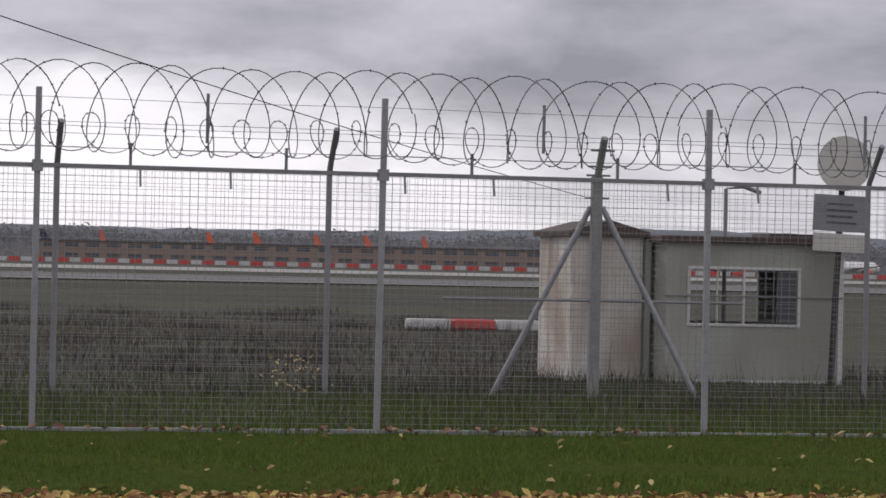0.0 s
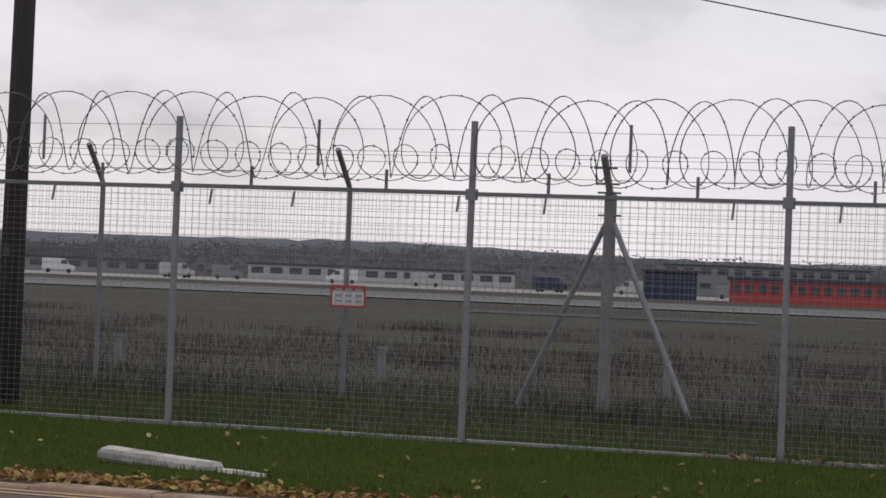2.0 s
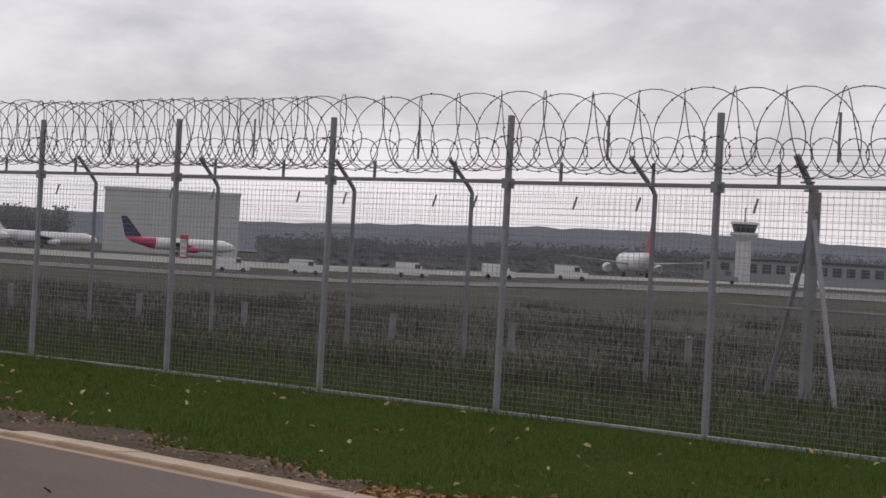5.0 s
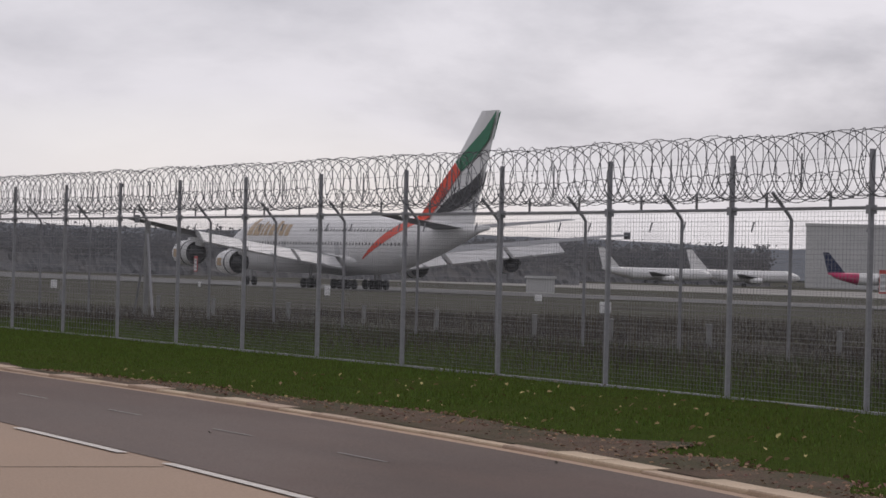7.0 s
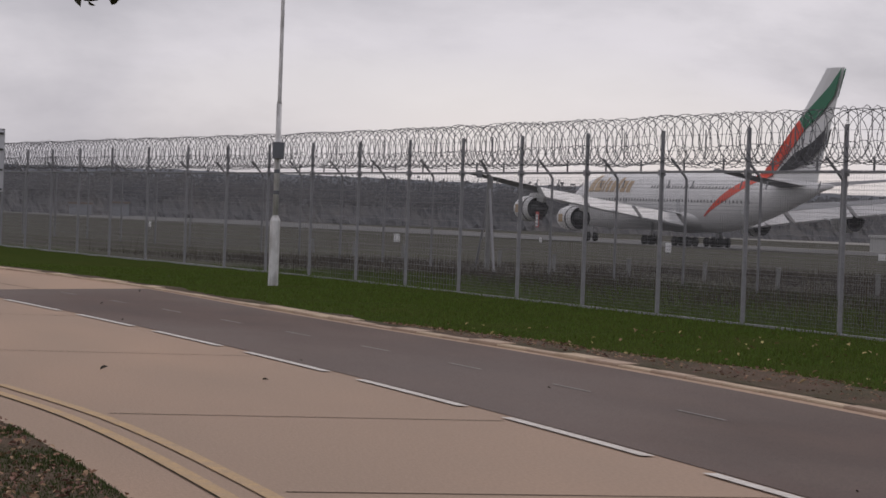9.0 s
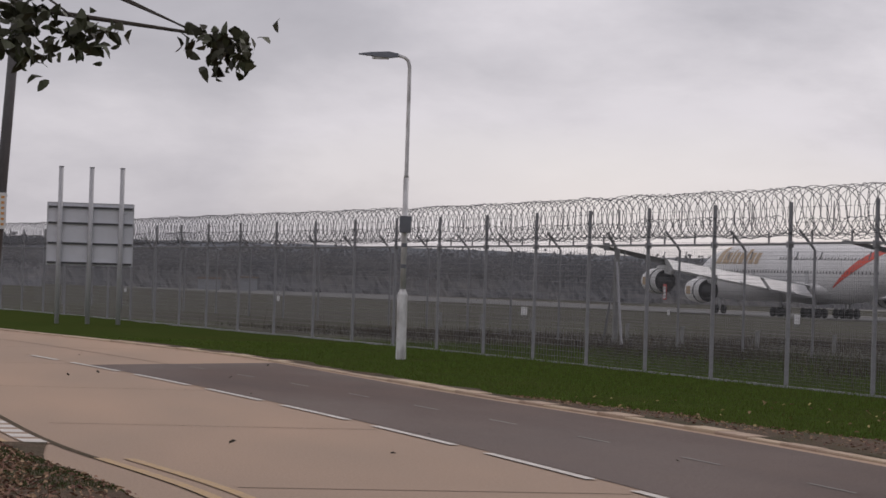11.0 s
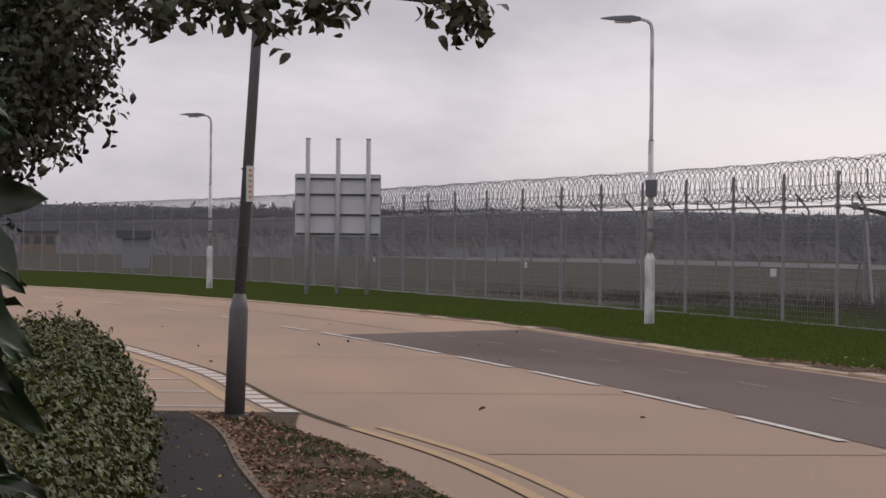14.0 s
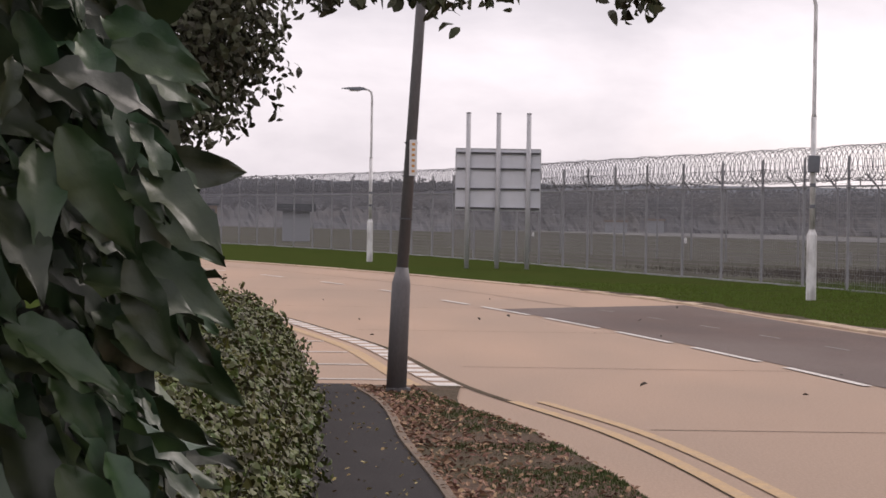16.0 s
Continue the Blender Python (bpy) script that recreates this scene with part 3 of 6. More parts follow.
def mesh_panel(w, h, dx, dz, r, name):
    g = Geo()
    q = 0.7071 * r
    nx, nz = int(w / dx), int(h / dz)
    for i in range(nx + 1):
        x = 0.02 + (w - 0.04) * i / nx
        g.add([(x + a, b, z) for z in (0.03, h) for a, b in ((-r, 0), (0, -r), (r, 0), (0, r))], [(0, 1, 5, 4), (1, 2, 6, 5), (2, 3, 7, 6), (3, 0, 4, 7)])
    for k in range(nz + 1):
        z = 0.04 + (h - 0.05) * k / nz
        g.add([(x, a, z + b) for x in (0.02, w - 0.02) for a, b in ((-r, 0), (0, -r), (r, 0), (0, r))], [(0, 1, 5, 4), (1, 2, 6, 5), (2, 3, 7, 6), (3, 0, 4, 7)])
    return g.mesh(name, M["wire"])


panel_me = mesh_panel(PITCH, RAIL_Z - 0.02, 0.075, 0.055, 0.0016, "fence_mesh")
panel_far = mesh_panel(PITCH, RAIL_Z - 0.02, 0.15, 0.11, 0.0030, "fence_mesh_far")


def coil(seed, big_r, z0, loops, wire_r, name, y0=0.0, spread=0.1, phase=0.0, hand=1):
    """One bay of razor coil: uneven loops that lean to and fro, with small barbs."""
    rr = random.Random(seed)
    g = Geo()
    n = int(loops * 26)
    pts = []
    for i in range(n + 1):
        u = i / n
        a = 2 * math.pi * loops * u + phase
        ease = math.sin(math.pi * u)
        wob = 1 + 0.045 * ease * math.sin(7.3 * u + seed) + 0.02 * ease * math.sin(23 * u + 2 * seed)
        x = PITCH * u + 0.05 * math.sin(5.1 * u + seed) * ease + spread * (1 + 0.12 * math.sin(11 * u + seed)) * math.cos(a)
        pts.append((x, y0 + hand * big_r * 0.70 * wob * math.cos(a), z0 + big_r * wob * math.sin(a) - 0.03 * ease))
    g.tube(pts, wire_r, 4, caps=False)
    for i in range(0, n, 2):
        p = Vector(pts[i])
        d = (Vector(pts[i + 1]) - p).normalized()
        s = d.cross(Vector((rr.uniform(-1, 1), rr.uniform(-1, 1), rr.uniform(-1, 1)))).normalized() * 0.016
        g.add([p - s, p + d * 0.012, p + s, p - d * 0.012], [(0, 1, 2, 3)])
    return g.mesh(name, M["razor"])


coils = [[coil(s, 0.385, 2.80, 4.5, 0.0056, "razor_coil", 0.0, -0.20, ph) for s in (1, 2, 3)] for ph in (0.0, math.pi)]
coils_back = [[coil(s, 0.375, 2.80, 4.5, 0.0056, "razor_coil", 0.03, -0.20, ph, -1) for s in (4, 5, 6)] for ph in (math.pi, 0.0)]
lows = [coil(s + 10, 0.165, 2.56, 9, 0.0046, "low_razor_coil", -0.12, 0.15) for s in (1, 2, 3)]
strand_me = Geo().tube([(0, 0, 0), (PITCH / 2, 0, -0.012), (PITCH, 0, 0)], 0.0022, 4, caps=False).mesh("line_wire", M["razor"])
stay_me = Geo().box(-0.014, -0.004, 2.50, 0.014, 0.004, 2.93).mesh("wire_stay", M["rail"])
stub_me = Geo().box(-0.012, -0.012, RAIL_Z, 0.012, 0.012, RAIL_Z + 0.20).mesh("rail_stub", M["rail"])
for i, (x, y) in enumerate(feet):
    lean = Matrix.Rotation(radians(rng.uniform(-0.35, 0.35)), 4, "Y")
    nxt = feet[i + 1] if i + 1 < len(feet) else (x - 3, y - 1.2)
    ang = math.atan2(nxt[1] - y, nxt[0] - x)
    turn = Matrix.Rotation(ang, 4, "Z")
    base = Matrix.Translation((x, y, 0))
    part("post", post_me, None, fence, at=base @ turn @ lean)
    if i + 1 == len(feet):
        break
    part("top_rail", rail_me, None, fence, at=base @ Matrix.Translation((0, 0, RAIL_Z + rng.uniform(-0.008, 0.008))) @ turn)
    part("foot_rail", foot_me, None, fence, at=base @ turn)
    part("mesh_panel", panel_me if x > -48 else panel_far, None, fence, at=base @ turn)
    flip = Matrix.Identity(4) if rng.random() < 0.5 else Matrix.Translation((PITCH, 0, 0)) @ Matrix.Rotation(math.pi, 4, "Z")
    for strands in (coils, coils_back):
        part("razor_coil", rng.choice(strands[i % 2]), None, fence, at=base @ turn)
        if x < -22:
            # the coil is pushed closer together along the western bays
            part("razor_coil", rng.choice(strands[i % 2]), None, fence, at=base @ turn @ Matrix.Translation((PITCH / 18, 0.05, rng.uniform(-0.02, 0.02))))
    part("low_razor_coil", rng.choice(lows), None, fence, at=base @ turn @ Matrix.Translation((0, 0, rng.uniform(-0.02, 0.02))) @ flip)
    for z in (2.44, 2.62, 2.86):
        part("line_wire", strand_me, None, fence, at=base @ turn @ Matrix.Translation((0, 0, z)))
    if x > -60:
        part("wire_stay", stay_me, None, fence, at=base @ turn @ Matrix.Translation((PITCH * 0.5 + rng.uniform(-0.05, 0.05), 0, 0)))
        for u in (0.28, 0.74):
            part("rail_stub", stub_me, None, fence, at=base @ turn @ Matrix.Translation((PITCH * u + rng.uniform(-0.04, 0.04), 0, 0)))

# ---- inner fence with cranked posts ----
IP = 3.58
inner = thing("inner_fence", (0, 0, 0), "second grey mesh fence with cranked post tops", "fence")
ip_me = Geo().tube([(0, 0, 0), (0, 0, 2.50), (0, -0.05, 2.58), (0, -0.42, 2.98)], 0.034, 8).mesh("cranked_post", M["rail"])
iw = mesh_panel(IP, 2.5, 0.10, 0.10, 0.0020, "inner_mesh")
arm_me = Geo().box(-0.012, -0.012, 2.42, 0.012, 0.012, 2.62).mesh("wire_arm", M["rail"])
strain = Geo().box(-0.06, -0.06, 0, 0.06, 0.06, 2.55, bevel=0.012).tube([(0, 0, 2.5), (0, -0.30, 2.98)], 0.045, 8)
for z in (2.30, 2.56, 2.66, 2.84):
    strain.tube([(-0.14, -0.02 - max(0, z - 2.5) * 0.6, z), (0.14, -0.02 - max(0, z - 2.5) * 0.6, z)], 0.014, 6)
strain_me = strain.mesh("straining_post", M["conc_post"])
brace_l = Geo().tube([(-1.15, 0.2, 0), (-0.06, 0.03, 2.2)], 0.034, 8).mesh("brace", M["galv"])
brace_r = Geo().tube([(1.15, -0.35, 0), (0.06, -0.03, 2.2)], 0.034, 8).mesh("brace", M["galv"])
cross_me = Geo().tube([(-IP * 0.5, 0, 1.12), (IP * 0.5, 0, 1.12)], 0.018, 6).mesh("cross_rail", M["rail"])
IX = [6.65, 3.53, 0.48, -3.5, -7.27, -10.56, -13.9, -17.3, -20.6, -24.2, -27.9]


def inner_at(j):
    """Foot of an inner post; the two fences draw apart towards the west."""
    x = IX[0] - 3.3 * (j + 4) if j < -4 else (IX[j + 4] if j < 7 else -7.9 - IP * j)
    return x, fence_y(x) + 7.0 + 2.5 * min(1.0, max(0.0, (-24 - x) / 12))


ifeet = [inner_at(j) for j in range(-6, 34)]
for j, (x, y) in zip(range(-6, 34), ifeet):
    nxt = inner_at(j + 1)
    bay = math.hypot(nxt[0] - x, nxt[1] - y)
    ang = math.atan2(nxt[1] - y, nxt[0] - x)
    base = Matrix.Translation((x, y, 0)) @ Matrix.Rotation(ang + math.pi, 4, "Z")
    if j in (-4, 0, 5, 18):
        part("straining_post", strain_me, None, inner, at=base)
        part("brace", brace_l, None, inner, at=base)
        part("brace", brace_r, None, inner, at=base)
        part("cross_rail", cross_me, None, inner, at=base)
    else:
        part("cranked_post", ip_me, None, inner, at=base)
    part("mesh_panel", iw, None, inner, at=Matrix.Translation((x, y, 0)) @ Matrix.Rotation(ang, 4, "Z") @ Matrix.Diagonal((bay / IP, 1, 1, 1)))
    for u in (0.33, 0.67):
        part("wire_arm", arm_me, None, inner, at=Matrix.Translation((x, y, 0)) @ Matrix.Rotation(ang, 4, "Z") @ Matrix.Translation((bay * u, -0.05, 0)) @ Matrix.Rotation(0.3, 4, "X"))
for z in (2.70, 2.85, 2.97):
    part("barbed_strand", Geo().tube([(x, y - 0.12 - (z - 2.6) * 0.75, z) for x, y in ifeet], 0.003, 4, caps=False), M["razor"], inner)


def warning_sign(x, z, w, h, label, red, off=9.5):
    """A sign plate wired to the inner fence, with bars for its print."""
    y = fence_y(x) + off - 0.06
    t = thing("warning_sign", (x, y, z), label, "sign", "warning signs on the inner fence")
    g = Geo().box(-w / 2, -0.012, 0, w / 2, 0.0, h)
    part("plate", g, M["red_paint"] if red else M["white_sheet"], t)
    part("face", Geo().box(-w / 2 + 0.025, -0.016, 0.03, w / 2 - 0.025, -0.0125, h - (0.07 if red else 0.03)), M["white_sheet"], t)
    for i in range(3):
        for k in range(3):
            part("print_bar", Geo().box(-w / 2 + 0.06 + i * w * 0.29, -0.02, 0.06 + k * h * 0.25, -w / 2 + 0.06 + i * w * 0.29 + w * 0.2, -0.0165, 0.06 + k * h * 0.25 + h * 0.13), M["grey_bar"], t)
    return t


warning_sign(-10.5, 1.10, 0.46, 0.27, "white warning sign with a red border on the inner fence", True, 7.0)
warning_sign(-69.4, 1.24, 0.30, 0.40, "small white sign with a red top on the fence", True)
warning_sign(-40.9, 1.26, 0.26, 0.40, "narrow white sign with a red edge on the fence", True)

# short concrete stubs of an older fence
stub = thing("concrete_stub", (0, 0, 0), "short grey concrete stub post in rough grass", "post", "old concrete stubs")
part("shaft", Geo().box(-0.05, -0.045, -0.02, 0.05, 0.045, 0.44, bevel=0.012), M["conc_post"], stub)
part("cap", Geo().box(-0.062, -0.056, 0.44, 0.062, 0.056, 0.48, bevel=0.008), M["conc_post"], stub)
first = True
for i in range(24):
    x = -5.0 - 3.9 * i + rng.uniform(-0.4, 0.4)
    m = pose(x, fence_y(x) + 13.0 + rng.uniform(-0.2, 0.2), 0, rng.uniform(-3, 3), rng.uniform(-3, 3), rng.uniform(-9, 9))
    if first:
        stub.matrix_world = m
        first = False
    else:
        copy_thing(stub, m)


# ---- columns, poles, signs along the road ----
def street_lamp(x, y, h, turn, label, mat, base_h=1.25):
    t = thing("street_lamp", pose(x, y, 0, 0, 0, turn), label, "street lamp", "street lamps")
    part("base", Geo().tube([(0, 0, -0.05), (0, 0, base_h), (0, 0, base_h + 0.10)], [0.095, 0.095, 0.055], 12), mat, t)
    g = Geo().tube([(0, 0, base_h + 0.08), (0, 0, h * 0.60)], 0.052, 12)
    g.tube([(0, 0, h * 0.60), (0, 0, h * 0.61), (0, 0, h - 0.22), (-0.03, 0, h - 0.09), (-0.10, 0, h - 0.03), (-0.22, 0, h)], [0.052, 0.040, 0.036, 0.036, 0.034, 0.032], 10)
    part("shaft", g, mat, t, smooth=True)
    hd = Geo()
    for k, (x0, w, z0, z1) in enumerate([(-0.22, 0.06, -0.03, 0.04), (-0.40, 0.11, -0.05, 0.07), (-0.75, 0.10, -0.02, 0.05), (-0.98, 0.04, 0.0, 0.02)]):
        hd.v += [(x0, -w, h + z0), (x0, w, h + z0), (x0, w * 0.7, h + z1), (x0, -w * 0.7, h + z1)]
        if k:
            o = 4 * k
            hd.f += [(o - 4 + q, o - 4 + (q + 1) % 4, o + (q + 1) % 4, o + q) for q in range(4)]
            hd.mi += [0] * 4
    hd.f += [(0, 1, 2, 3), (15, 14, 13, 12)]
    hd.mi += [0, 0]
    head = part("lamp_head", hd, M["lamp_head"], t)
    part("lens", Geo().box(-0.72, -0.07, h - 0.075, -0.40, 0.07, h - 0.035, bevel=0.01), M["white_sheet"], head)
    part("door", Geo().box(-0.05, -0.101, 0.5, 0.05, -0.090, 0.95), mat, t)
    for z in (1.75, 2.15):
        part("band", Geo().tube([(0, 0, z), (0, 0, z + 0.07)], 0.058, 12), M["lamp_head"], t)
    return t


lamp = street_lamp(-51.9, 9.05, 5.78, 82, "white tapered street lamp column on the verge", M["lamp_white"])
part("control_box", Geo().box(-0.10, -0.16, 2.42, 0.12, -0.04, 2.74, bevel=0.01), M["lamp_head"], lamp)
street_lamp(-87.7, 1.25, 5.45, 95, "distant white street lamp column on the grass", M["lamp_white"])

# the grey column at the end of the footpath
col = thing("lamp_column", pose(-23.3, 0.58, 0, 0, 0, 90), "grey steel lamp column beside the footpath", "lamp column")
part("base", Geo().tube([(-0.02, 0, -0.05), (0.01, 0, 0.92), (0.018, 0, 1.06)], [0.088, 0.080, 0.052], 14), M["lamp_grey"], col, smooth=True)
part("shaft", Geo().tube([(0.017, 0, 1.04), (0.125, 0, 3.0), (0.26, 0, 5.6)], [0.050, 0.044, 0.036], 14), M["lamp_grey"], col, smooth=True)
part("clamp", Geo().tube([(0.040, 0, 1.46), (0.041, 0, 1.475)], 0.057, 12), M["dark_bar"], col)
part("collar", Geo().tube([(0, 0, 0.0), (0, 0, 0.05)], 0.105, 14), M["lamp_grey"], col)
plate = part("number_plate", Geo().box(0.060, -0.066, 1.83, 0.124, -0.054, 2.13), M["white_sheet"], col, "narrow white plate with amber print bars")
for i in range(6):
    part("print_bar", Geo().box(0.080, -0.0695, 1.858 + i * 0.045, 0.106, -0.0665, 1.858 + i * 0.045 + 0.020), M["amber_bar"], plate)
for z in (1.82, 2.10):
    part("clamp", Geo().tube([(0.017 + (z - 1.04) * 0.055, 0, z), (0.017 + (z - 1.04) * 0.055, 0, z + 0.012)], 0.056, 12), M["dark_bar"], col)

# back of a road sign on three posts, square to the road
rs = thing("road_sign", pose(-79.0, 4.75, 0, 0, 0, 86.6), "back of a large aluminium road sign on three posts", "road sign")
SW = 2.42
part("panel", Geo().box(-SW / 2, -0.012, 1.66, SW / 2, 0.0, 3.42, bevel=0.003), M["sign_back"], rs)
for x in (-0.86, 0.0, 0.86):
    part("post", Geo().tube([(x, -0.13, -0.05), (x, -0.13, 4.42)], 0.068, 14), M["sign_post"], rs, smooth=True)
    part("post_cap", Geo().tube([(x, -0.13, 4.42), (x, -0.13, 4.45)], 0.073, 14), M["rail"], rs)
for z in (1.70, 2.25, 2.82, 3.27):
    # shade of the channel painted as a dark face; the lip keeps bare sheet
    rib = part("channel", Geo().box(-SW / 2 + 0.03, -0.060, z, SW / 2 - 0.03, -0.0125, z + 0.055), M["dark_bar"], rs, "stiffening channel coloured dark for its shade")
    part("lip", Geo().box(-SW / 2 + 0.03, -0.062, z + 0.057, SW / 2 - 0.03, -0.0125, z + 0.075), M["sign_back"], rib)
    for x in (-0.86, 0.0, 0.86):
        part("clip", Geo().box(x - 0.10, -0.075, z + 0.01, x + 0.10, -0.063, z + 0.05), M["rail"], rib)
part("edge_trim", Geo().box(-SW / 2 - 0.012, -0.03, 1.66, -SW / 2, 0.0, 3.42).box(SW / 2, -0.03, 1.66, SW / 2 + 0.012, 0.0, 3.42).box(-SW / 2, -0.03, 3.42, SW / 2, 0.0, 3.435), M["sign_post"], rs)

# galvanised pole close to the fence, with boards on its side and a stay wire
px_, py_ = -0.83, 12.6
pole = thing("utility_pole", (px_, py_, 0), "grey galvanised pole with clamped narrow boards on the verge", "pole")
part("shaft", Geo().tube([(0, 0, -0.05), (0, 0, 3.2), (0, 0, 5.8)], [0.056, 0.052, 0.047], 14), M["pole_galv"], pole, smooth=True)
for z in (2.13, 2.45, 2.82, 3.17, 3.51, 3.83):
    part("clamp", Geo().tube([(0, 0, z), (0, 0, z + 0.03)], 0.076, 12), M["rail"], pole)
part("side_board", Geo().box(-0.115, -0.02, 1.61, -0.072, 0.03, 2.18, bevel=0.006), M["sign_back"], pole)
for z in (1.65, 1.89, 2.10):
    part("bracket", Geo().box(-0.115, -0.012, z, -0.05, 0.012, z + 0.03), M["rail"], pole)
for z in (2.58, 3.0, 3.39):
    part("side_board", Geo().box(-0.10, -0.004, z, -0.066, 0.004, z + 0.41), M["sign_back"], pole)

# dark timber pole behind the fence
tp = thing("timber_pole", pose(-11.80, fence_y(-11.8) + 1.45, 0, 0, 0.4, 0), "dark creosoted timber pole behind the mesh fence", "pole")
part("shaft", Geo().tube([(0, 0, -0.05), (0, 0, 2.5), (0, 0, 6.5)], [0.135, 0.12, 0.10], 14), M["timber"], tp, smooth=True)
part("step_iron", Geo().tube([(-0.10, 0, 4.62), (-0.24, 0, 4.63), (-0.24, 0, 4.70)], 0.010, 6), M["razor"], tp)
part("tag", Geo().box(-0.04, -0.132, 1.55, 0.04, -0.122, 1.65), M["dark_bar"], tp)

wire = Geo()
wire.tube([(px_ + (7.28 - px_) * u, py_ + (25.5 - py_) * u, 3.27 - 0.92 * u + 0.2 * u * (u - 1)) for u in [i / 14 for i in range(15)]], 0.005, 5)
part("stay_wire", wire, M["cable"], pole, at=Matrix.Translation((-px_, -py_, 0)))
wire2 = Geo()
wire2.tube([(px_ - 6.6 * u, py_ - 9.6 * u, 3.27 + 0.8 * u) for u in [i / 10 for i in range(11)]], 0.005, 5)
part("stay_wire", wire2, M["cable"], pole, at=Matrix.Translation((-px_, -py_, 0)))

# ---- guard hut and stone store behind the fence ----
HX, HY = 7.72, 27.6
store = thing("brick_store", pose(HX, HY + 0.4, 0, 0, 0, 3), "small peeling cream store with a rusty pitched roof", "store hut")
part("wall", Geo().box(-0.03, 0, -0.02, 0.96, 1.5, 1.92, bevel=0.01), M["hut_cream"], store)
rf = Geo()
rf.add([(-0.10, -0.08, 1.92), (1.03, -0.08, 1.92), (1.03, 1.6, 1.92), (-0.10, 1.6, 1.92), (0.47, -0.08, 2.14), (0.47, 1.6, 2.14),
        (-0.10, -0.08, 1.99), (1.03, -0.08, 1.99), (1.03, 1.6, 1.99), (-0.10, 1.6, 1.99)],
       [(3, 2, 1, 0), (0, 1, 7, 6), (6, 7, 4), (2, 3, 9, 8), (8, 9, 5), (1, 2, 8, 7), (3, 0, 6, 9), (7, 8, 5, 4), (9, 6, 4, 5)])
part("roof", rf, M["hut_roof"], store)
part("corner_post", Geo().box(0.99, -0.03, -0.02, 1.06, 0.08, 1.9), M["hut_grey"], store)
for z in (0.62, 1.3):
    part("rust_stain", Geo().box(-0.055, -0.008, z, 0.05 + 0.1 * z, -0.004, z + 0.5), M["hut_cream"], store)

hut = thing("guard_hut", pose(HX + 1.10, HY - 0.2, 0, 0, 0, -2), "grey-green flat-roofed guard hut with a wide window", "hut")
W, Hh = 2.42, 1.86
wall_boxes = []
wx0, wx1, wz0, wz1 = 0.32, 1.80, 0.80, 1.52
for a in ((0, 0, wx0, Hh), (wx1, 0, W, Hh), (wx0, 0, wx1, wz0), (wx0, wz1, wx1, Hh)):
    wall_boxes.append((a[0], 0, a[1] - (0.02 if a[1] == 0 else 0), a[2], 0.06, a[3]))
wall_boxes += [(0, 0.06, -0.02, 0.06, 1.9, Hh), (W - 0.06, 0.06, -0.02, W, 1.9, Hh)]
for a in ((0.06, 0, wx0, Hh), (wx1, 0, W - 0.06, Hh), (wx0, 0, wx1, wz0), (wx0, wz1, wx1, Hh)):
    wall_boxes.append((a[0], 1.84, a[1], a[2], 1.9, a[3]))
for bx in wall_boxes:
    part("wall_panel", Geo().box(*bx), M["hut_grey"], hut)
part("roof", Geo().box(-0.10, -0.10, Hh, W + 0.08, 2.0, Hh + 0.09, bevel=0.01), M["hut_roof"], hut)
part("roof_patch", Geo().box(1.5, 0.3, Hh + 0.09, 2.2, 1.2, Hh + 0.15, bevel=0.01), M["hut_roof"], hut)
win = part("window", Geo().box(wx0 - 0.035, -0.02, wz0 - 0.035, wx1 + 0.035, 0.0, wz0).box(wx0 - 0.035, -0.02, wz1, wx1 + 0.035, 0.0, wz1 + 0.035)
           .box(wx0 - 0.035, -0.02, wz0, wx0, 0.0, wz1).box(wx1, -0.02, wz0, wx1 + 0.035, 0.0, wz1), M["frame_white"], hut, "white window frame, partly boarded")
part("mullion", Geo().box(1.04, -0.015, wz0, 1.07, 0.01, wz1), M["frame_white"], win)
part("mullion", Geo().box(0.68, -0.012, wz0, 0.70, 0.01, wz1), M["frame_white"], win)
part("board", Geo().box(1.52, 0.012, wz0 + 0.01, wx1 - 0.005, 0.03, wz1 - 0.02), M["bld_dark"], win)
part("wire_guard", Geo().tube([(-0.05, -0.03, 1.16), (W, -0.03, 1.16)], 0.008, 5), M["rail"], hut)
part("corner_trim", Geo().box(W - 0.05, -0.012, 0, W + 0.012, 0.0, Hh), M["frame_white"], hut)
part("skirting", Geo().box(0.0, -0.03, 0.02, W, -0.004, 0.06), M["frame_white"], hut)

# round sign and plates seen from behind, on a leaning dark post
ds = thing("round_sign", pose(10.98, 27.0, 0, 0, 2.2, -6), "blank backs of a round sign and two plates", "sign")
part("post", Geo().tube([(0, 0, -0.03), (0, 0, 2.75)], 0.042, 10), M["timber"], ds)
part("disc", Geo().tube([(0, -0.05, 2.95), (0, -0.07, 2.95)], 0.365, 28), M["sign_pale"], ds, "pale grey round sign back")
part("plate", Geo().box(-0.38, -0.07, 2.05, 0.38, -0.05, 2.53, bevel=0.004), M["rail"], ds)
part("plate", Geo().box(-0.37, -0.09, 1.78, 0.37, -0.075, 2.02, bevel=0.004), M["sign_pale"], ds)
for i in range(4):
    part("print_bar", Geo().box(-0.2, -0.075, 2.15 + 0.08 * i, 0.2 - 0.05 * (i % 2), -0.0715, 2.18 + 0.08 * i), M["dark_bar"], ds)
ap = thing("angle_post", (10.0, 28.6, 0), "thin grey post with a curved arm behind the hut", "post")
part("shaft", Geo().tube([(0, 0, -0.02), (0, 0, 2.62), (0.25, 0, 2.66), (0.5, 0, 2.58)], 0.03, 8), M["rail"], ap)

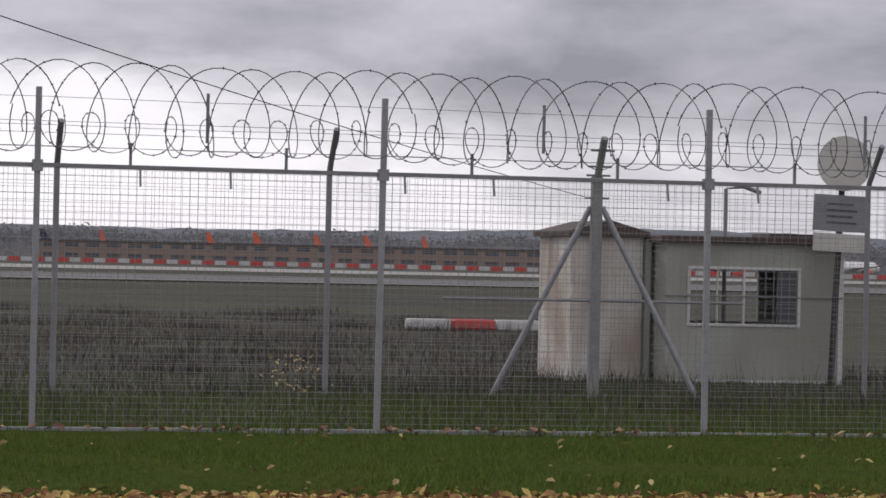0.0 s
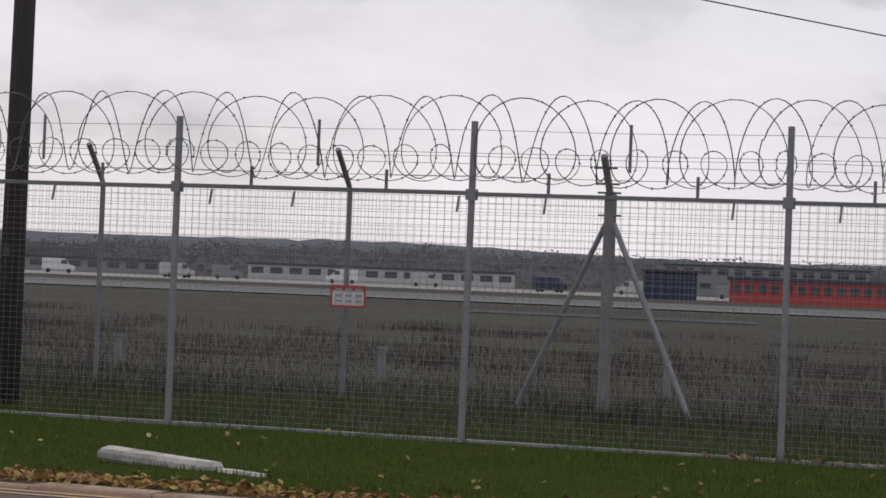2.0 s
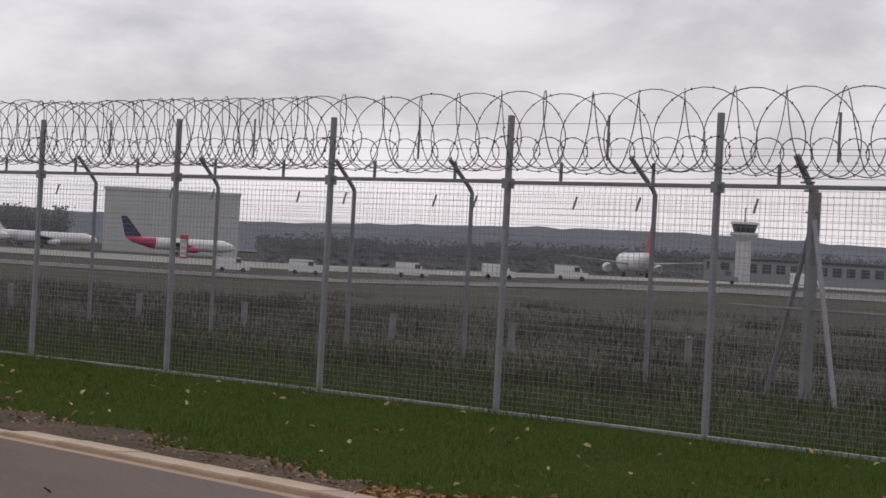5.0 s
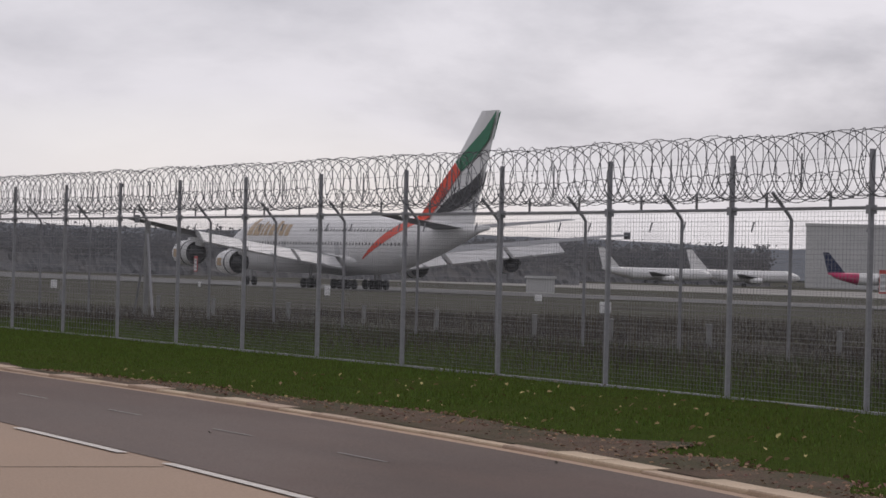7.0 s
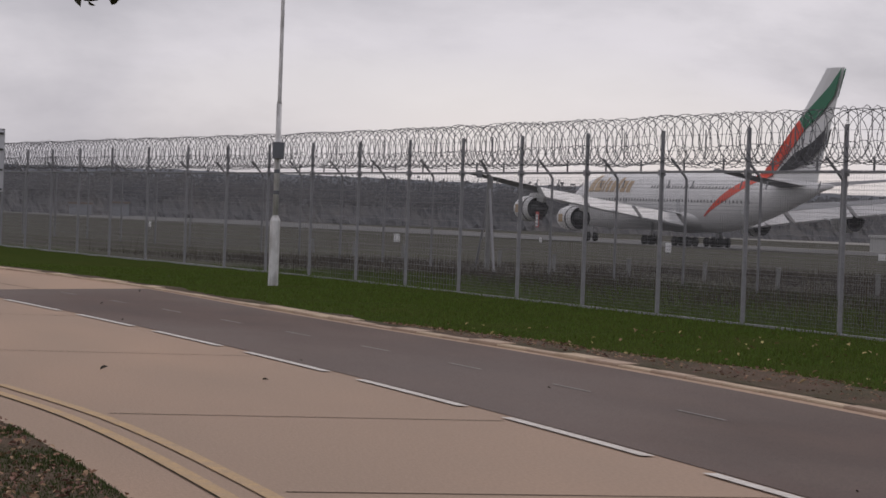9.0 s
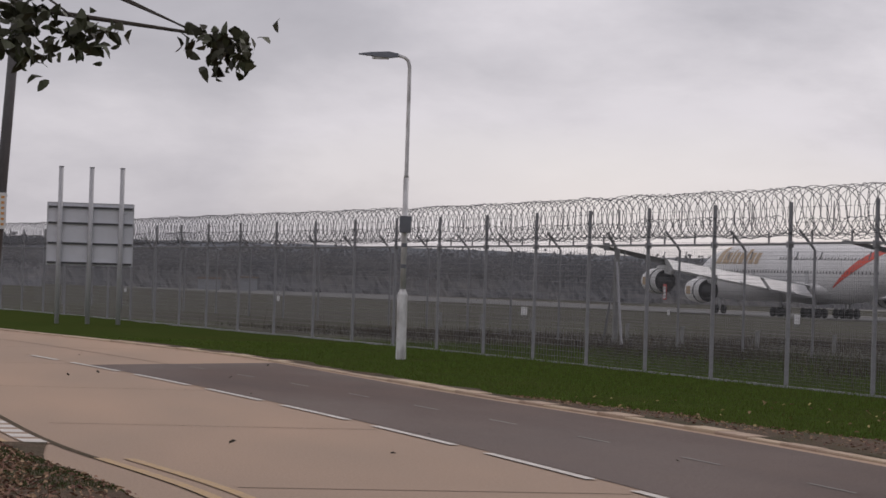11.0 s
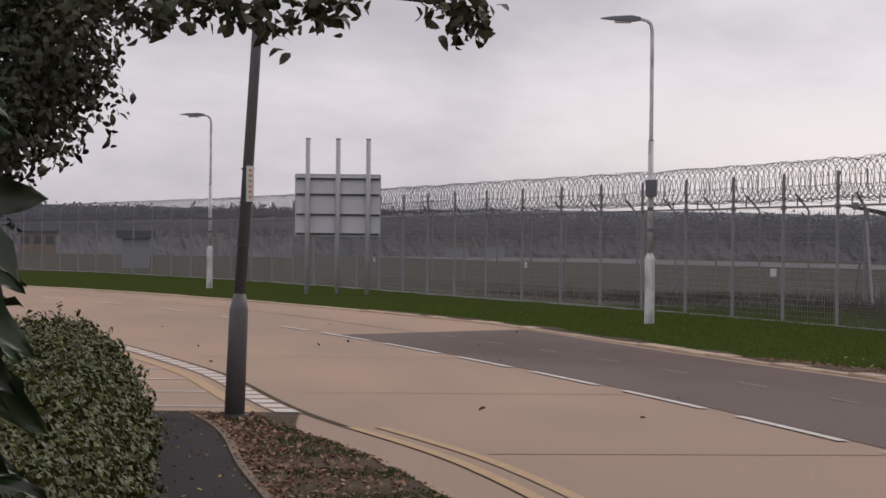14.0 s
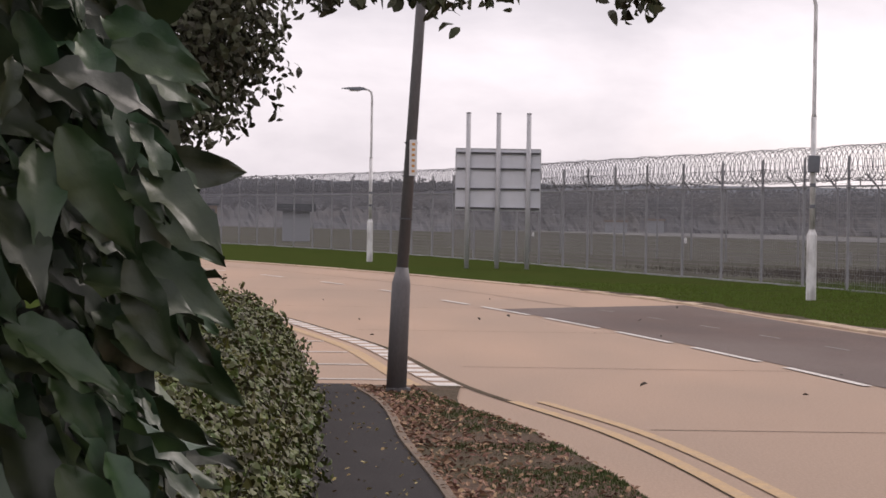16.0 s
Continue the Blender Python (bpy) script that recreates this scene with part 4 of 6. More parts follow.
# broken white kerb block lying on the verge
kb = Geo()
for i in range(2):
    o = len(kb.v)
    x0, x1 = (0, 1.15) if i == 0 else (1.2, 1.62)
    kb.box(x0, -0.09, 0, x1, 0.08, 0.10 - 0.035 * i, bevel=0.03)
for i, p in enumerate(kb.v):
    kb.v[i] = (p[0] + 0.02 * noise.noise((p[0] * 5, p[1] * 9, p[2] * 9)), p[1] + 0.025 * noise.noise((p[0] * 4 + 9, p[1] * 9, p[2] * 9)), p[2] + 0.02 * noise.noise((p[0] * 4, p[1] * 9 + 5, p[2])))
solid("broken_kerb_block", kb, M["dirty_white"], "broken pale concrete kerb block lying in the grass", "kerb block", at=pose(-7.10, 11.05, 0.02, 0, 2, -13))

# dark equipment box and marker boards on the airfield
eb = thing("equipment_box", (-65.4, 80.0, 0), "dark slate-grey equipment cabinet on the airfield grass", "cabinet")
part("body", Geo().box(-0.55, -0.35, 0, 0.55, 0.35, 0.9, bevel=0.02), M["bld_dark"], eb)
part("lid", Geo().box(-0.6, -0.4, 0.9, 0.6, 0.4, 0.96, bevel=0.01), M["dark_bar"], eb)
mb = thing("marker_board", (-120, 39, 0), "small white airfield marker board", "marker", "airfield marker boards")
part("board", Geo().box(-0.35, -0.03, 0.12, 0.35, 0.03, 0.55, bevel=0.01), M["white_sheet"], mb)
part("leg", Geo().box(-0.25, -0.02, -0.02, -0.2, 0.02, 0.12), M["rail"], mb)
part("leg", Geo().box(0.2, -0.02, -0.02, 0.25, 0.02, 0.12), M["rail"], mb)
for x, y in ((-150, 33), (-210, 27), (-175, 72), (-190, 75), (-240, 66), (-100, 44), (-300, 22)):
    copy_thing(mb, pose(x, y, ground_z(x, y), 0, 0, rng.uniform(-20, 20)))
sb = thing("runway_sign_board", pose(10.9, 55, 0, 0, 0, 0), "red and white striped low barrier board", "barrier", "striped barriers")
for i in range(5):
    part("block", Geo().box(i * 1.05, -0.25, 0, i * 1.05 + 1.0, 0.25, 0.24, bevel=0.04), M["red_paint"] if i % 2 else M["bld_white"], sb)


# ---- the large four-engined airliner ----
def airliner():
    """Axes: x forward, y to its left, z up, wheels at z = 0."""
    a = radians(191.4)
    t = thing("airliner", Matrix.Translation((-374.0, 124.8, ground_z(-374.0, 124.8) + 0.06)) @ Matrix.Rotation(a, 4, "Z"),
              "white double-deck four-engine airliner with a red, green and black tail", "airliner")
    zc = 6.25

    def section(x):
        """Half width, half height and centre height of the hull at x (nose 36.3, tail -36.4)."""
        if x > 20:
            u = min(1.0, (36.3 - x) / 16.3)
            k = math.sqrt(max(0.0, 1 - (1 - u) ** 2.1))
            return 3.57 * k, 4.2 * k, zc - 1.35 * (1 - u) ** 2
        if x < -8:
            u = (-8 - x) / 28.4
            k = max(0.055, 1 - u ** 1.55)
            return 3.57 * k, 4.2 * max(0.06, 1 - u ** 1.45), zc + 4.2 * (1 - max(0.06, 1 - u ** 1.45)) * 0.62
        return 3.57, 4.2, zc

    g = Geo()
    xs = [36.28, 36.1, 35.6, 34.8, 33.5, 31.5, 29, 26, 23, 20] + steps(16, -8, 6) + steps(-10.5, -36.4, 2.6)
    N = 28
    for x in xs:
        w, h, c = section(x)
        for k in range(N):
            q = 2 * math.pi * k / N
            s = math.sin(q)
            g.v.append((x, w * math.cos(q) * (1 - 0.10 * max(0, s) ** 2), c + h * s))
    for i in range(len(xs) - 1):
        for k in range(N):
            g.f.append((i * N + k, i * N + N + k, i * N + N + (k + 1) % N, i * N + (k + 1) % N))
    g.f += [tuple(range(N)), tuple(range(len(g.v) - 1, len(g.v) - N - 1, -1))]
    g.mi = [0] * len(g.f)
    hull = part("fuselage", g, M["plane_white"], t, smooth=True)
    # belly fairing
    bf = Geo()
    for i, x in enumerate(steps(14, -12, 2.0)):
        u = (14 - x) / 26
        k = math.sin(math.pi * min(1, max(0.03, u))) ** 0.5
        for q in range(16):
            w = 2 * math.pi * q / 16
            bf.v.append((x, 4.1 * k * math.cos(w), 4.2 + 2.35 * k * math.sin(w) * (1 if math.sin(w) < 0 else 0.6)))
        if i:
            bf.f += [((i - 1) * 16 + q, i * 16 + q, i * 16 + (q + 1) % 16, (i - 1) * 16 + (q + 1) % 16) for q in range(16)]
    bf.mi = [0] * len(bf.f)
    part("belly_fairing", bf, M["plane_white"], t, smooth=True)

    def lifting(name, pts, mats, thick):
        """A wing-like slab: rows of (leading x, trailing x, y, z)."""
        w = Geo()
        prof = ((0.0, 0.0), (0.03, 0.55), (0.25, 1.0), (0.6, 0.75), (1.0, 0.04), (0.6, -0.25), (0.25, -0.6), (0.03, -0.4))
        for i, (xl, xt, y, z) in enumerate(pts):
            th = thick * (xl - xt)
            w.v += [(xl + (xt - xl) * u, y, z + th * v) for u, v in prof]
            if i:
                w.f += [((i - 1) * 8 + q, (i - 1) * 8 + (q + 1) % 8, i * 8 + (q + 1) % 8, i * 8 + q) for q in range(8)]
        w.f += [tuple(range(8)), tuple(range(len(w.v) - 1, len(w.v) - 9, -1))]
        w.mi = [0] * len(w.f)
        return part(name, w, mats, t, smooth=False)

    for s in (1, -1):
        wing = lifting("wing", [(14.0, -3.7, 2.6 * s, 4.3), (8.0, -4.4, 12.5 * s, 5.4), (-1.0, -8.0, 26 * s, 7.0), (-9.5, -13.2, 39.3 * s, 8.7)], M["plane_grey"], 0.055)
        part("wingtip_fence", Geo().box(-13.2, 39.3 * s - 0.04, 8.2, -11.6, 39.3 * s + 0.04, 9.2), M["plane_grey"], wing)
        lifting("tailplane", [(-24.5, -32.0, 1.2 * s, 8.6), (-31.5, -34.7, 15.1 * s, 10.2)], M["plane_grey"], 0.05)
        for y0, y1, xa, xb in ((5.0, 11.8, -4.0, -4.6), (12.6, 21.0, -4.9, -6.9), (21.6, 29.0, -7.2, -9.4)):
            fl = Geo()
            for y, x in ((y0, xa), (y1, xb)):
                z = 4.1 + (y - 2.6) * 0.118
                fl.v += [(x + 0.6, y * s, z + 0.1), (x - 0.4, y * s, z + 0.15), (x - 3.0 + y * 0.03, y * s, z - 1.5 + y * 0.012), (x - 2.8 + y * 0.03, y * s, z - 1.75 + y * 0.012), (x + 0.4, y * s, z - 0.35)]
            fl.f = [(0, 1, 6, 5), (1, 2, 7, 6), (2, 3, 8, 7), (3, 4, 9, 8), (4, 0, 5, 9), (0, 4, 3, 2, 1), (5, 6, 7, 8, 9)]
            fl.mi = [0] * 7
            part("flap", fl, M["plane_pale"], wing, "lowered pale grey flap")
        for y in (8.3, 17.0, 24.5):
            z = 4.1 + y * 0.118
            part("flap_track", Geo().tube([(2.0 - y * 0.2, y * s, z - 0.7), (-2.5 - y * 0.2, y * s, z - 1.2), (-6.5 - y * 0.18, y * s, z - 1.7)], [0.1, 0.5, 0.08], 8), M["plane_pale"], wing)
        for y, xe, ze in ((14.9, 9.6, 3.35), (25.7, 1.6, 4.45)):
            en = part("engine", Geo().tube([(xe + 0.1, y * s, ze), (xe, y * s, ze), (xe - 0.9, y * s, ze), (xe - 2.6, y * s, ze), (xe - 4.3, y * s, ze)], [1.36, 1.52, 1.72, 1.74, 1.58], 24), M["plane_white"], t, smooth=False)
            part("intake", Geo().tube([(xe + 0.11, y * s, ze), (xe + 0.13, y * s, ze)], 1.33, 24), M["plane_dark"], en)
            part("reverser_gap", Geo().tube([(xe - 2.75, y * s, ze), (xe - 3.05, y * s, ze)], [1.75, 1.74], 24), M["plane_dark"], en, "dark gap in the cowling")
            part("nozzle", Geo().tube([(xe - 4.25, y * s, ze), (xe - 4.4, y * s, ze), (xe - 5.6, y * s, ze), (xe - 6.6, y * s, ze)], [1.5, 1.12, 0.8, 0.15], 18), M["plane_dark"], en)
            part("fan_duct", Geo().tube([(xe - 4.31, y * s, ze), (xe - 4.33, y * s, ze)], [1.56, 1.5], 24), M["plane_dark"], en)
            part("emblem", Geo().box(xe - 2.1, y * s + 1.70 * s - 0.06, ze - 0.55, xe - 0.9, y * s + 1.70 * s + 0.06, ze + 0.55), M["gold"], en)
            pt = Geo()
            pt.v = [(xe - 1.6, y * s + d, ze + 1.5) for d in (-0.22, 0.22)] + [(xe - 6.2, y * s + d, ze + 0.9) for d in (-0.22, 0.22)] + [(xe - 6.8, y * s + d, ze + 2.35) for d in (-0.2, 0.2)] + [(xe - 2.2, y * s + d, ze + 2.1) for d in (-0.2, 0.2)]
            pt.f = [(0, 1, 3, 2), (2, 3, 5, 4), (4, 5, 7, 6), (6, 7, 1, 0), (0, 2, 4, 6), (1, 7, 5, 3)]
            pt.mi = [0] * 6
            part("pylon", pt, M["plane_white"], en)

    # fin
    def fin_x(z):
        u = (z - 9.2) / 14.9
        return -18.5 - 15.4 * u ** 0.92, -32.6 - 5.6 * u

    fg = Geo()
    zs = steps(9.0, 24.1, 1.26)
    for i, z in enumerate(zs):
        xl, xt = fin_x(max(9.2, z))
        th = 0.42 - 0.015 * (z - 9)
        fg.v += [(xl, 0, z), (xl - 0.5, th * 0.7, z), (xl * 0.65 + xt * 0.35, th, z), (xt + 0.3, th * 0.3, z), (xt, 0, z), (xt + 0.3, -th * 0.3, z), (xl * 0.65 + xt * 0.35, -th, z), (xl - 0.5, -th * 0.7, z)]
        if i:
            fg.f += [((i - 1) * 8 + q, (i - 1) * 8 + (q + 1) % 8, i * 8 + (q + 1) % 8, i * 8 + q) for q in range(8)]
    fg.f += [tuple(range(len(fg.v) - 8, len(fg.v)))]
    fg.mi = [0] * len(fg.f)
    fin = part("fin", fg, M["plane_white"], t)

    def skin(x, z):
        w, h, c = section(x)
        d = (z - c) / h
        y = w * math.sqrt(1 - d * d) * (1 - 0.10 * max(0, d) ** 2) if abs(d) < 1 else 0.0
        if z > 8.8:
            y = max(y, 0.46 - 0.012 * (z - 9))
        return y + 0.05

    def stripe(name, low, high, mat):
        """A painted band between two edges, each a row of (x, z), on both sides of hull and fin."""
        for s in (1, -1):
            sg = Geo()
            n = 24
            for i in range(n + 1):
                u = i / n * (len(low) - 1)
                k = min(int(u), len(low) - 2)
                f = u - k
                p = [low[k][j] * (1 - f) + low[k + 1][j] * f for j in (0, 1)]
                q = [high[k][j] * (1 - f) + high[k + 1][j] * f for j in (0, 1)]
                for j in range(7):
                    x, z = p[0] + (q[0] - p[0]) * j / 6, p[1] + (q[1] - p[1]) * j / 6
                    sg.v.append((x, s * skin(x, z), z))
                if i:
                    o = (i - 1) * 7
                    sg.f += [(o + j, o + j + 1, o + j + 8, o + j + 7) if s > 0 else (o + j + 7, o + j + 8, o + j + 1, o + j) for j in range(6)]
            sg.mi = [0] * len(sg.f)
            part(name, sg, mat, fin)

    stripe("red_stripe", [(-9.0, 4.2), (-15.5, 6.9), (-21.5, 9.6), (-25.6, 12.7), (-29.6, 16.0)], [(-9.0, 4.35), (-14.8, 7.9), (-20.3, 10.8), (-24.7, 14.6), (-28.2, 17.4)], M["tail_red"])
    stripe("green_stripe", [(-29.7, 16.1), (-33.6, 18.2), (-36.4, 20.4), (-38.0, 23.9)], [(-28.3, 17.5), (-31.8, 19.6), (-35.2, 21.7), (-37.9, 24.0)], M["tail_green"])
    stripe("black_stripe", [(-23.6, 10.6), (-27.6, 10.9), (-31.6, 12.2), (-34.0, 13.9)], [(-23.9, 10.9), (-27.4, 13.0), (-31.5, 14.3), (-35.0, 16.3)], M["tail_black"])

    # gold blocks where the name is painted, two rows of cabin windows, cockpit windows
    for s in (1, -1):
        x = 25.6
        for w, h, z in ((1.9, 2.5, 7.4), (2.1, 1.7, 7.4), (0.55, 2.1, 7.4), (1.0, 1.7, 7.4), (1.4, 1.7, 7.4), (0.9, 2.2, 7.4), (1.4, 1.7, 7.4), (1.2, 1.7, 7.4)):
            bl = Geo()
            for i in range(5):
                zz = z + h * i / 4
                bl.v += [(x, s * skin(x, zz), zz), (x - w, s * skin(x - w, zz), zz)]
                if i:
                    bl.f.append((2 * i - 2, 2 * i - 1, 2 * i + 1, 2 * i))
            bl.mi = [0] * 4
            part("gold_block", bl, M["gold"], hull)
            x -= w + 0.42
        for row, z, x0, x1 in (("upper_windows", 8.25, 24.0, -16.0), ("lower_windows", 6.35, 26.5, -20.0)):
            wg = Geo()
            for x in steps(x0, x1, 0.86):
                if row == "upper_windows" and 6.5 < x < 26:
                    continue
                wg.add([(x + a, s * (skin(x, z + b) + 0.01), z + b) for a, b in ((0.13, -0.2), (-0.13, -0.2), (-0.13, 0.2), (0.13, 0.2))], [(0, 1, 2, 3)])
            tagged(part(row, wg, M["plane_dark"], hull), kind="stuff")
        for i in range(3):
            x = 33.9 - 0.75 * i
            part("cockpit_window", Geo().tube([(x, s * (skin(x, 6.6) - 0.12), 6.45), (x - 0.55, s * (skin(x - 0.5, 6.6) - 0.12), 6.6)], 0.3, 6), M["plane_dark"], hull)
        for x in (30.0, 12.5, -3.0, -19.0):
            w, h, c = section(x)
            part("cabin_door", Geo().box(x, s * skin(x, 5.6) - 0.02, 4.7, x + 1.1, s * skin(x, 5.6) + 0.015, 6.6), M["plane_pale"], hull)
    # undercarriage
    for x, y, n in ((30.0, 0, 1), (1.2, 5.6, 2), (1.2, -5.6, 2), (-3.0, 2.6, 3), (-3.0, -2.6, 3)):
        leg = part("gear_leg", Geo().tube([(x, y, 0.7), (x, y, 4.2)], 0.22, 10), M["plane_pale"], t)
        for i in range(n):
            for d in (-0.65, 0.65):
                xx = x + (i - (n - 1) / 2) * 1.75
                part("wheel", Geo().tube([(xx, y + d - 0.26, 0.7), (xx, y + d - 0.18, 0.7), (xx, y + d + 0.18, 0.7), (xx, y + d + 0.26, 0.7)], [0.55, 0.69, 0.69, 0.55], 18), M["tyre"], leg)
        if n > 1:
            part("bogie", Geo().box(x - 1.7 * (n - 1) / 2 - 0.3, y - 0.15, 0.55, x + 1.7 * (n - 1) / 2 + 0.3, y + 0.15, 0.85), M["plane_dark"], leg)
    return t


airliner()


# ---- far airfield: bearings are degrees to the left of +y ----
def spot(bearing, dist):
    return -math.sin(radians(bearing)) * dist, math.cos(radians(bearing)) * dist


def block(name, bearing, dist, w, d, h, mat, label, category, rows=0, cols=0, roof=None, lift=0.0):
    """A far building that faces the camera, with window bands, roof and plinth."""
    x, y = spot(bearing, dist)
    t = thing(name, pose(x, y, ground_z(x, y), 0, 0, bearing), label, category)
    wall = part("wall", Geo().box(-w / 2, 0, -0.1, w / 2, d, h), M[mat], t)
    part("roof", Geo().box(-w / 2 - 0.3, -0.3, h, w / 2 + 0.3, d + 0.3, h + max(0.4, h * 0.05)), M[roof or "bld_dark"], t)
    for i in range(rows):
        for k in range(cols):
            cw = w / cols
            part("window", Geo().box(-w / 2 + cw * (k + 0.18), -0.08, h * (i + 0.45) / rows, -w / 2 + cw * (k + 0.82), -0.01, h * (i + 0.85) / rows), M["bld_dark"], wall)
    return t


block("terminal", -9, 820, 150, 30, 6, "bld_brown", "long low brown terminal block", "terminal", 2, 24)
block("terminal", 16, 620, 46, 22, 6.5, "bld_grey", "grey glazed terminal pier", "terminal", 2, 12)
block("hangar", 39.0, 520, 18, 14, 8.5, "bld_grey", "large plain grey hangar", "hangar", 0, 0, "bld_grey")
block("office_block", 41.6, 510, 24, 12, 7.5, "bld_brown", "low brown office building", "building", 3, 10)
block("depot", 24, 470, 46, 12, 2.6, "bld_white", "long low pale depot building", "depot", 1, 14)
block("depot", 31, 480, 40, 12, 2.3, "bld_grey", "long low grey store building", "depot", 1, 12)
block("red_shed", 15.0, 330, 19, 8, 2.7, "red_paint", "long low red shed with pale windows", "shed", 1, 12, "navy")
block("navy_container", 17.9, 328, 6.5, 3, 3.3, "navy", "navy blue shipping container", "container")
block("navy_container", 11.2, 332, 6.0, 3, 3.0, "navy", "dark blue container with a bright end", "container")
block("hangar", 60.8, 950, 46, 58, 21.0, "bld_white", "huge pale grey maintenance hangar", "hangar", 0, 0, "bld_white")
block("equipment_hut", 67.6, 450, 4.6, 3, 2.3, "bld_white", "small pale equipment hut before the wood", "hut", 0, 0, "bld_white")
block("farmhouse", 84.1, 690, 5.5, 5, 2.7, "bld_grey", "distant pale low house before trees", "house", 0, 0, "bld_brown")
block("farmhouse", 83.3, 690, 4.5, 5, 3.2, "bld_grey", "distant pale house with a dark roof", "house", 0, 0, "bld_brown")
block("brick_house", 92.7, 460, 6, 6, 3.4, "bld_brown", "distant red brick house among trees", "house", 1, 3)
block("pump_house", 90.7, 150, 1.5, 1.4, 1.6, "bld_grey", "small grey flat-roofed cabin beyond the fence", "cabin")

# control tower
def tower(bearing, dist, h, label):
    x, y = spot(bearing, dist)
    t = thing("control_tower", pose(x, y, 0, 0, 0, bearing), label, "control tower")
    part("shaft", Geo().tube([(0, 0, -0.1), (0, 0, h * 0.72)], h * 0.13, 10), M["bld_white"], t)
    part("collar", Geo().tube([(0, 0, h * 0.66), (0, 0, h * 0.76), (0, 0, h * 0.80)], [h * 0.14, h * 0.23, h * 0.22], 12), M["bld_white"], t)
    part("cab", Geo().tube([(0, 0, h * 0.80), (0, 0, h * 0.93)], [h * 0.17, h * 0.21], 12), M["bld_dark"], t)
    part("cab_roof", Geo().tube([(0, 0, h * 0.93), (0, 0, h * 0.97)], [h * 0.24, h * 0.22], 12), M["bld_white"], t)
    part("mast", Geo().tube([(0, 0, h * 0.97), (0, 0, h * 1.2)], 0.15, 6), M["rail"], t)


tower(12.3, 520, 17.5, "pale concrete control tower with dark glazed cab")
tower(49.0, 560, 12.5, "squat grey control tower with a wide cab")
block("terminal", 47.5, 575, 46, 16, 4.5, "bld_grey", "low dark terminal wing beside the tower", "terminal", 1, 16)


# parked airliners, far off
def parked(bearing, dist, turn, tail, body, label):
    x, y = spot(bearing, dist)
    t = thing("parked_airliner", pose(x, y, ground_z(x, y) + 0.06, 0, 0, bearing + turn), label, "airliner", "parked airliners")
    part("fuselage", Geo().tube([(18, 0, 3.0), (17, 0, 3.1), (14, 0, 3.4), (-8, 0, 3.4), (-15, 0, 4.3), (-18, 0, 4.9)], [0.1, 1.1, 1.95, 1.95, 1.0, 0.25], 14), M["plane_white"], t, smooth=True)
    part("rear_hull", Geo().tube([(-8.2, 0, 3.42), (-15, 0, 4.32), (-17.9, 0, 4.92)], [1.97, 1.03, 0.28], 14), M[body], t, smooth=True)
    fg = Geo()
    fg.v = [(-12, -0.15, 4.9), (-12, 0.15, 4.9), (-17.6, -0.15, 11.6), (-17.6, 0.15, 11.6), (-19.5, -0.1, 11.6), (-19.5, 0.1, 11.6), (-17.8, -0.1, 4.9), (-17.8, 0.1, 4.9)]
    fg.f = [(0, 2, 3, 1), (2, 4, 5, 3), (4, 6, 7, 5), (0, 6, 4, 2), (1, 3, 5, 7), (0, 1, 7, 6)]
    fg.mi = [0] * 6
    part("fin", fg, M[tail], t)
    for s in (1, -1):
        w = Geo()
        w.v = [(4, s * 1.5, 2.7), (-2, s * 1.5, 2.7), (-5, s * 16, 3.9), (-3.2, s * 16, 3.9), (4, s * 1.5, 3.1), (-2, s * 1.5, 2.9), (-5, s * 16, 4.0), (-3.2, s * 16, 4.05)]
        w.f = [(0, 1, 2, 3), (7, 6, 5, 4), (0, 4, 5, 1), (1, 5, 6, 2), (2, 6, 7, 3), (3, 7, 4, 0)]
        w.mi = [0] * 6
        wing = part("wing", w, M["plane_grey"], t)
        part("engine", Geo().tube([(4.6, s * 5.6, 1.9), (3.5, s * 5.6, 1.9), (0.8, s * 5.6, 1.9)], [0.9, 1.05, 0.7], 12), M[body], wing)
        part("main_gear", Geo().tube([(-0.5, s * 2.6 - 0.3, 0.5), (-0.5, s * 2.6 + 0.3, 0.5)], 0.5, 10), M["tyre"], t)
    part("nose_gear", Geo().tube([(13, -0.2, 0.4), (13, 0.2, 0.4)], 0.4, 10), M["tyre"], t)
    return t


for b_, d_ in ((-12.2, 1020), (-11.2, 1030), (-10.1, 1040), (-8.9, 1020), (-7.9, 1040), (-5.5, 1050), (-20.5, 900), (-18, 940)):
    parked(b_, d_, 55 + rng.uniform(-8, 8), "orange", "orange", "far white airliner with an orange-red tail at the stands")
parked(-4.6, 1060, 40, "navy", "plane_white", "far white airliner with a dark blue tail at the stands")
parked(60.6, 890, 12, "navy", "magenta", "parked airliner with a violet tail and pink rear hull")
parked(65.2, 900, 8, "plane_white", "plane_white", "plain white parked airliner before the hangar")
parked(63.4, 910, 8, "plane_white", "plane_white", "plain white parked airliner before the hangar")
parked(51.2, 600, 100, "red_paint", "plane_white", "far white airliner with a red tail")


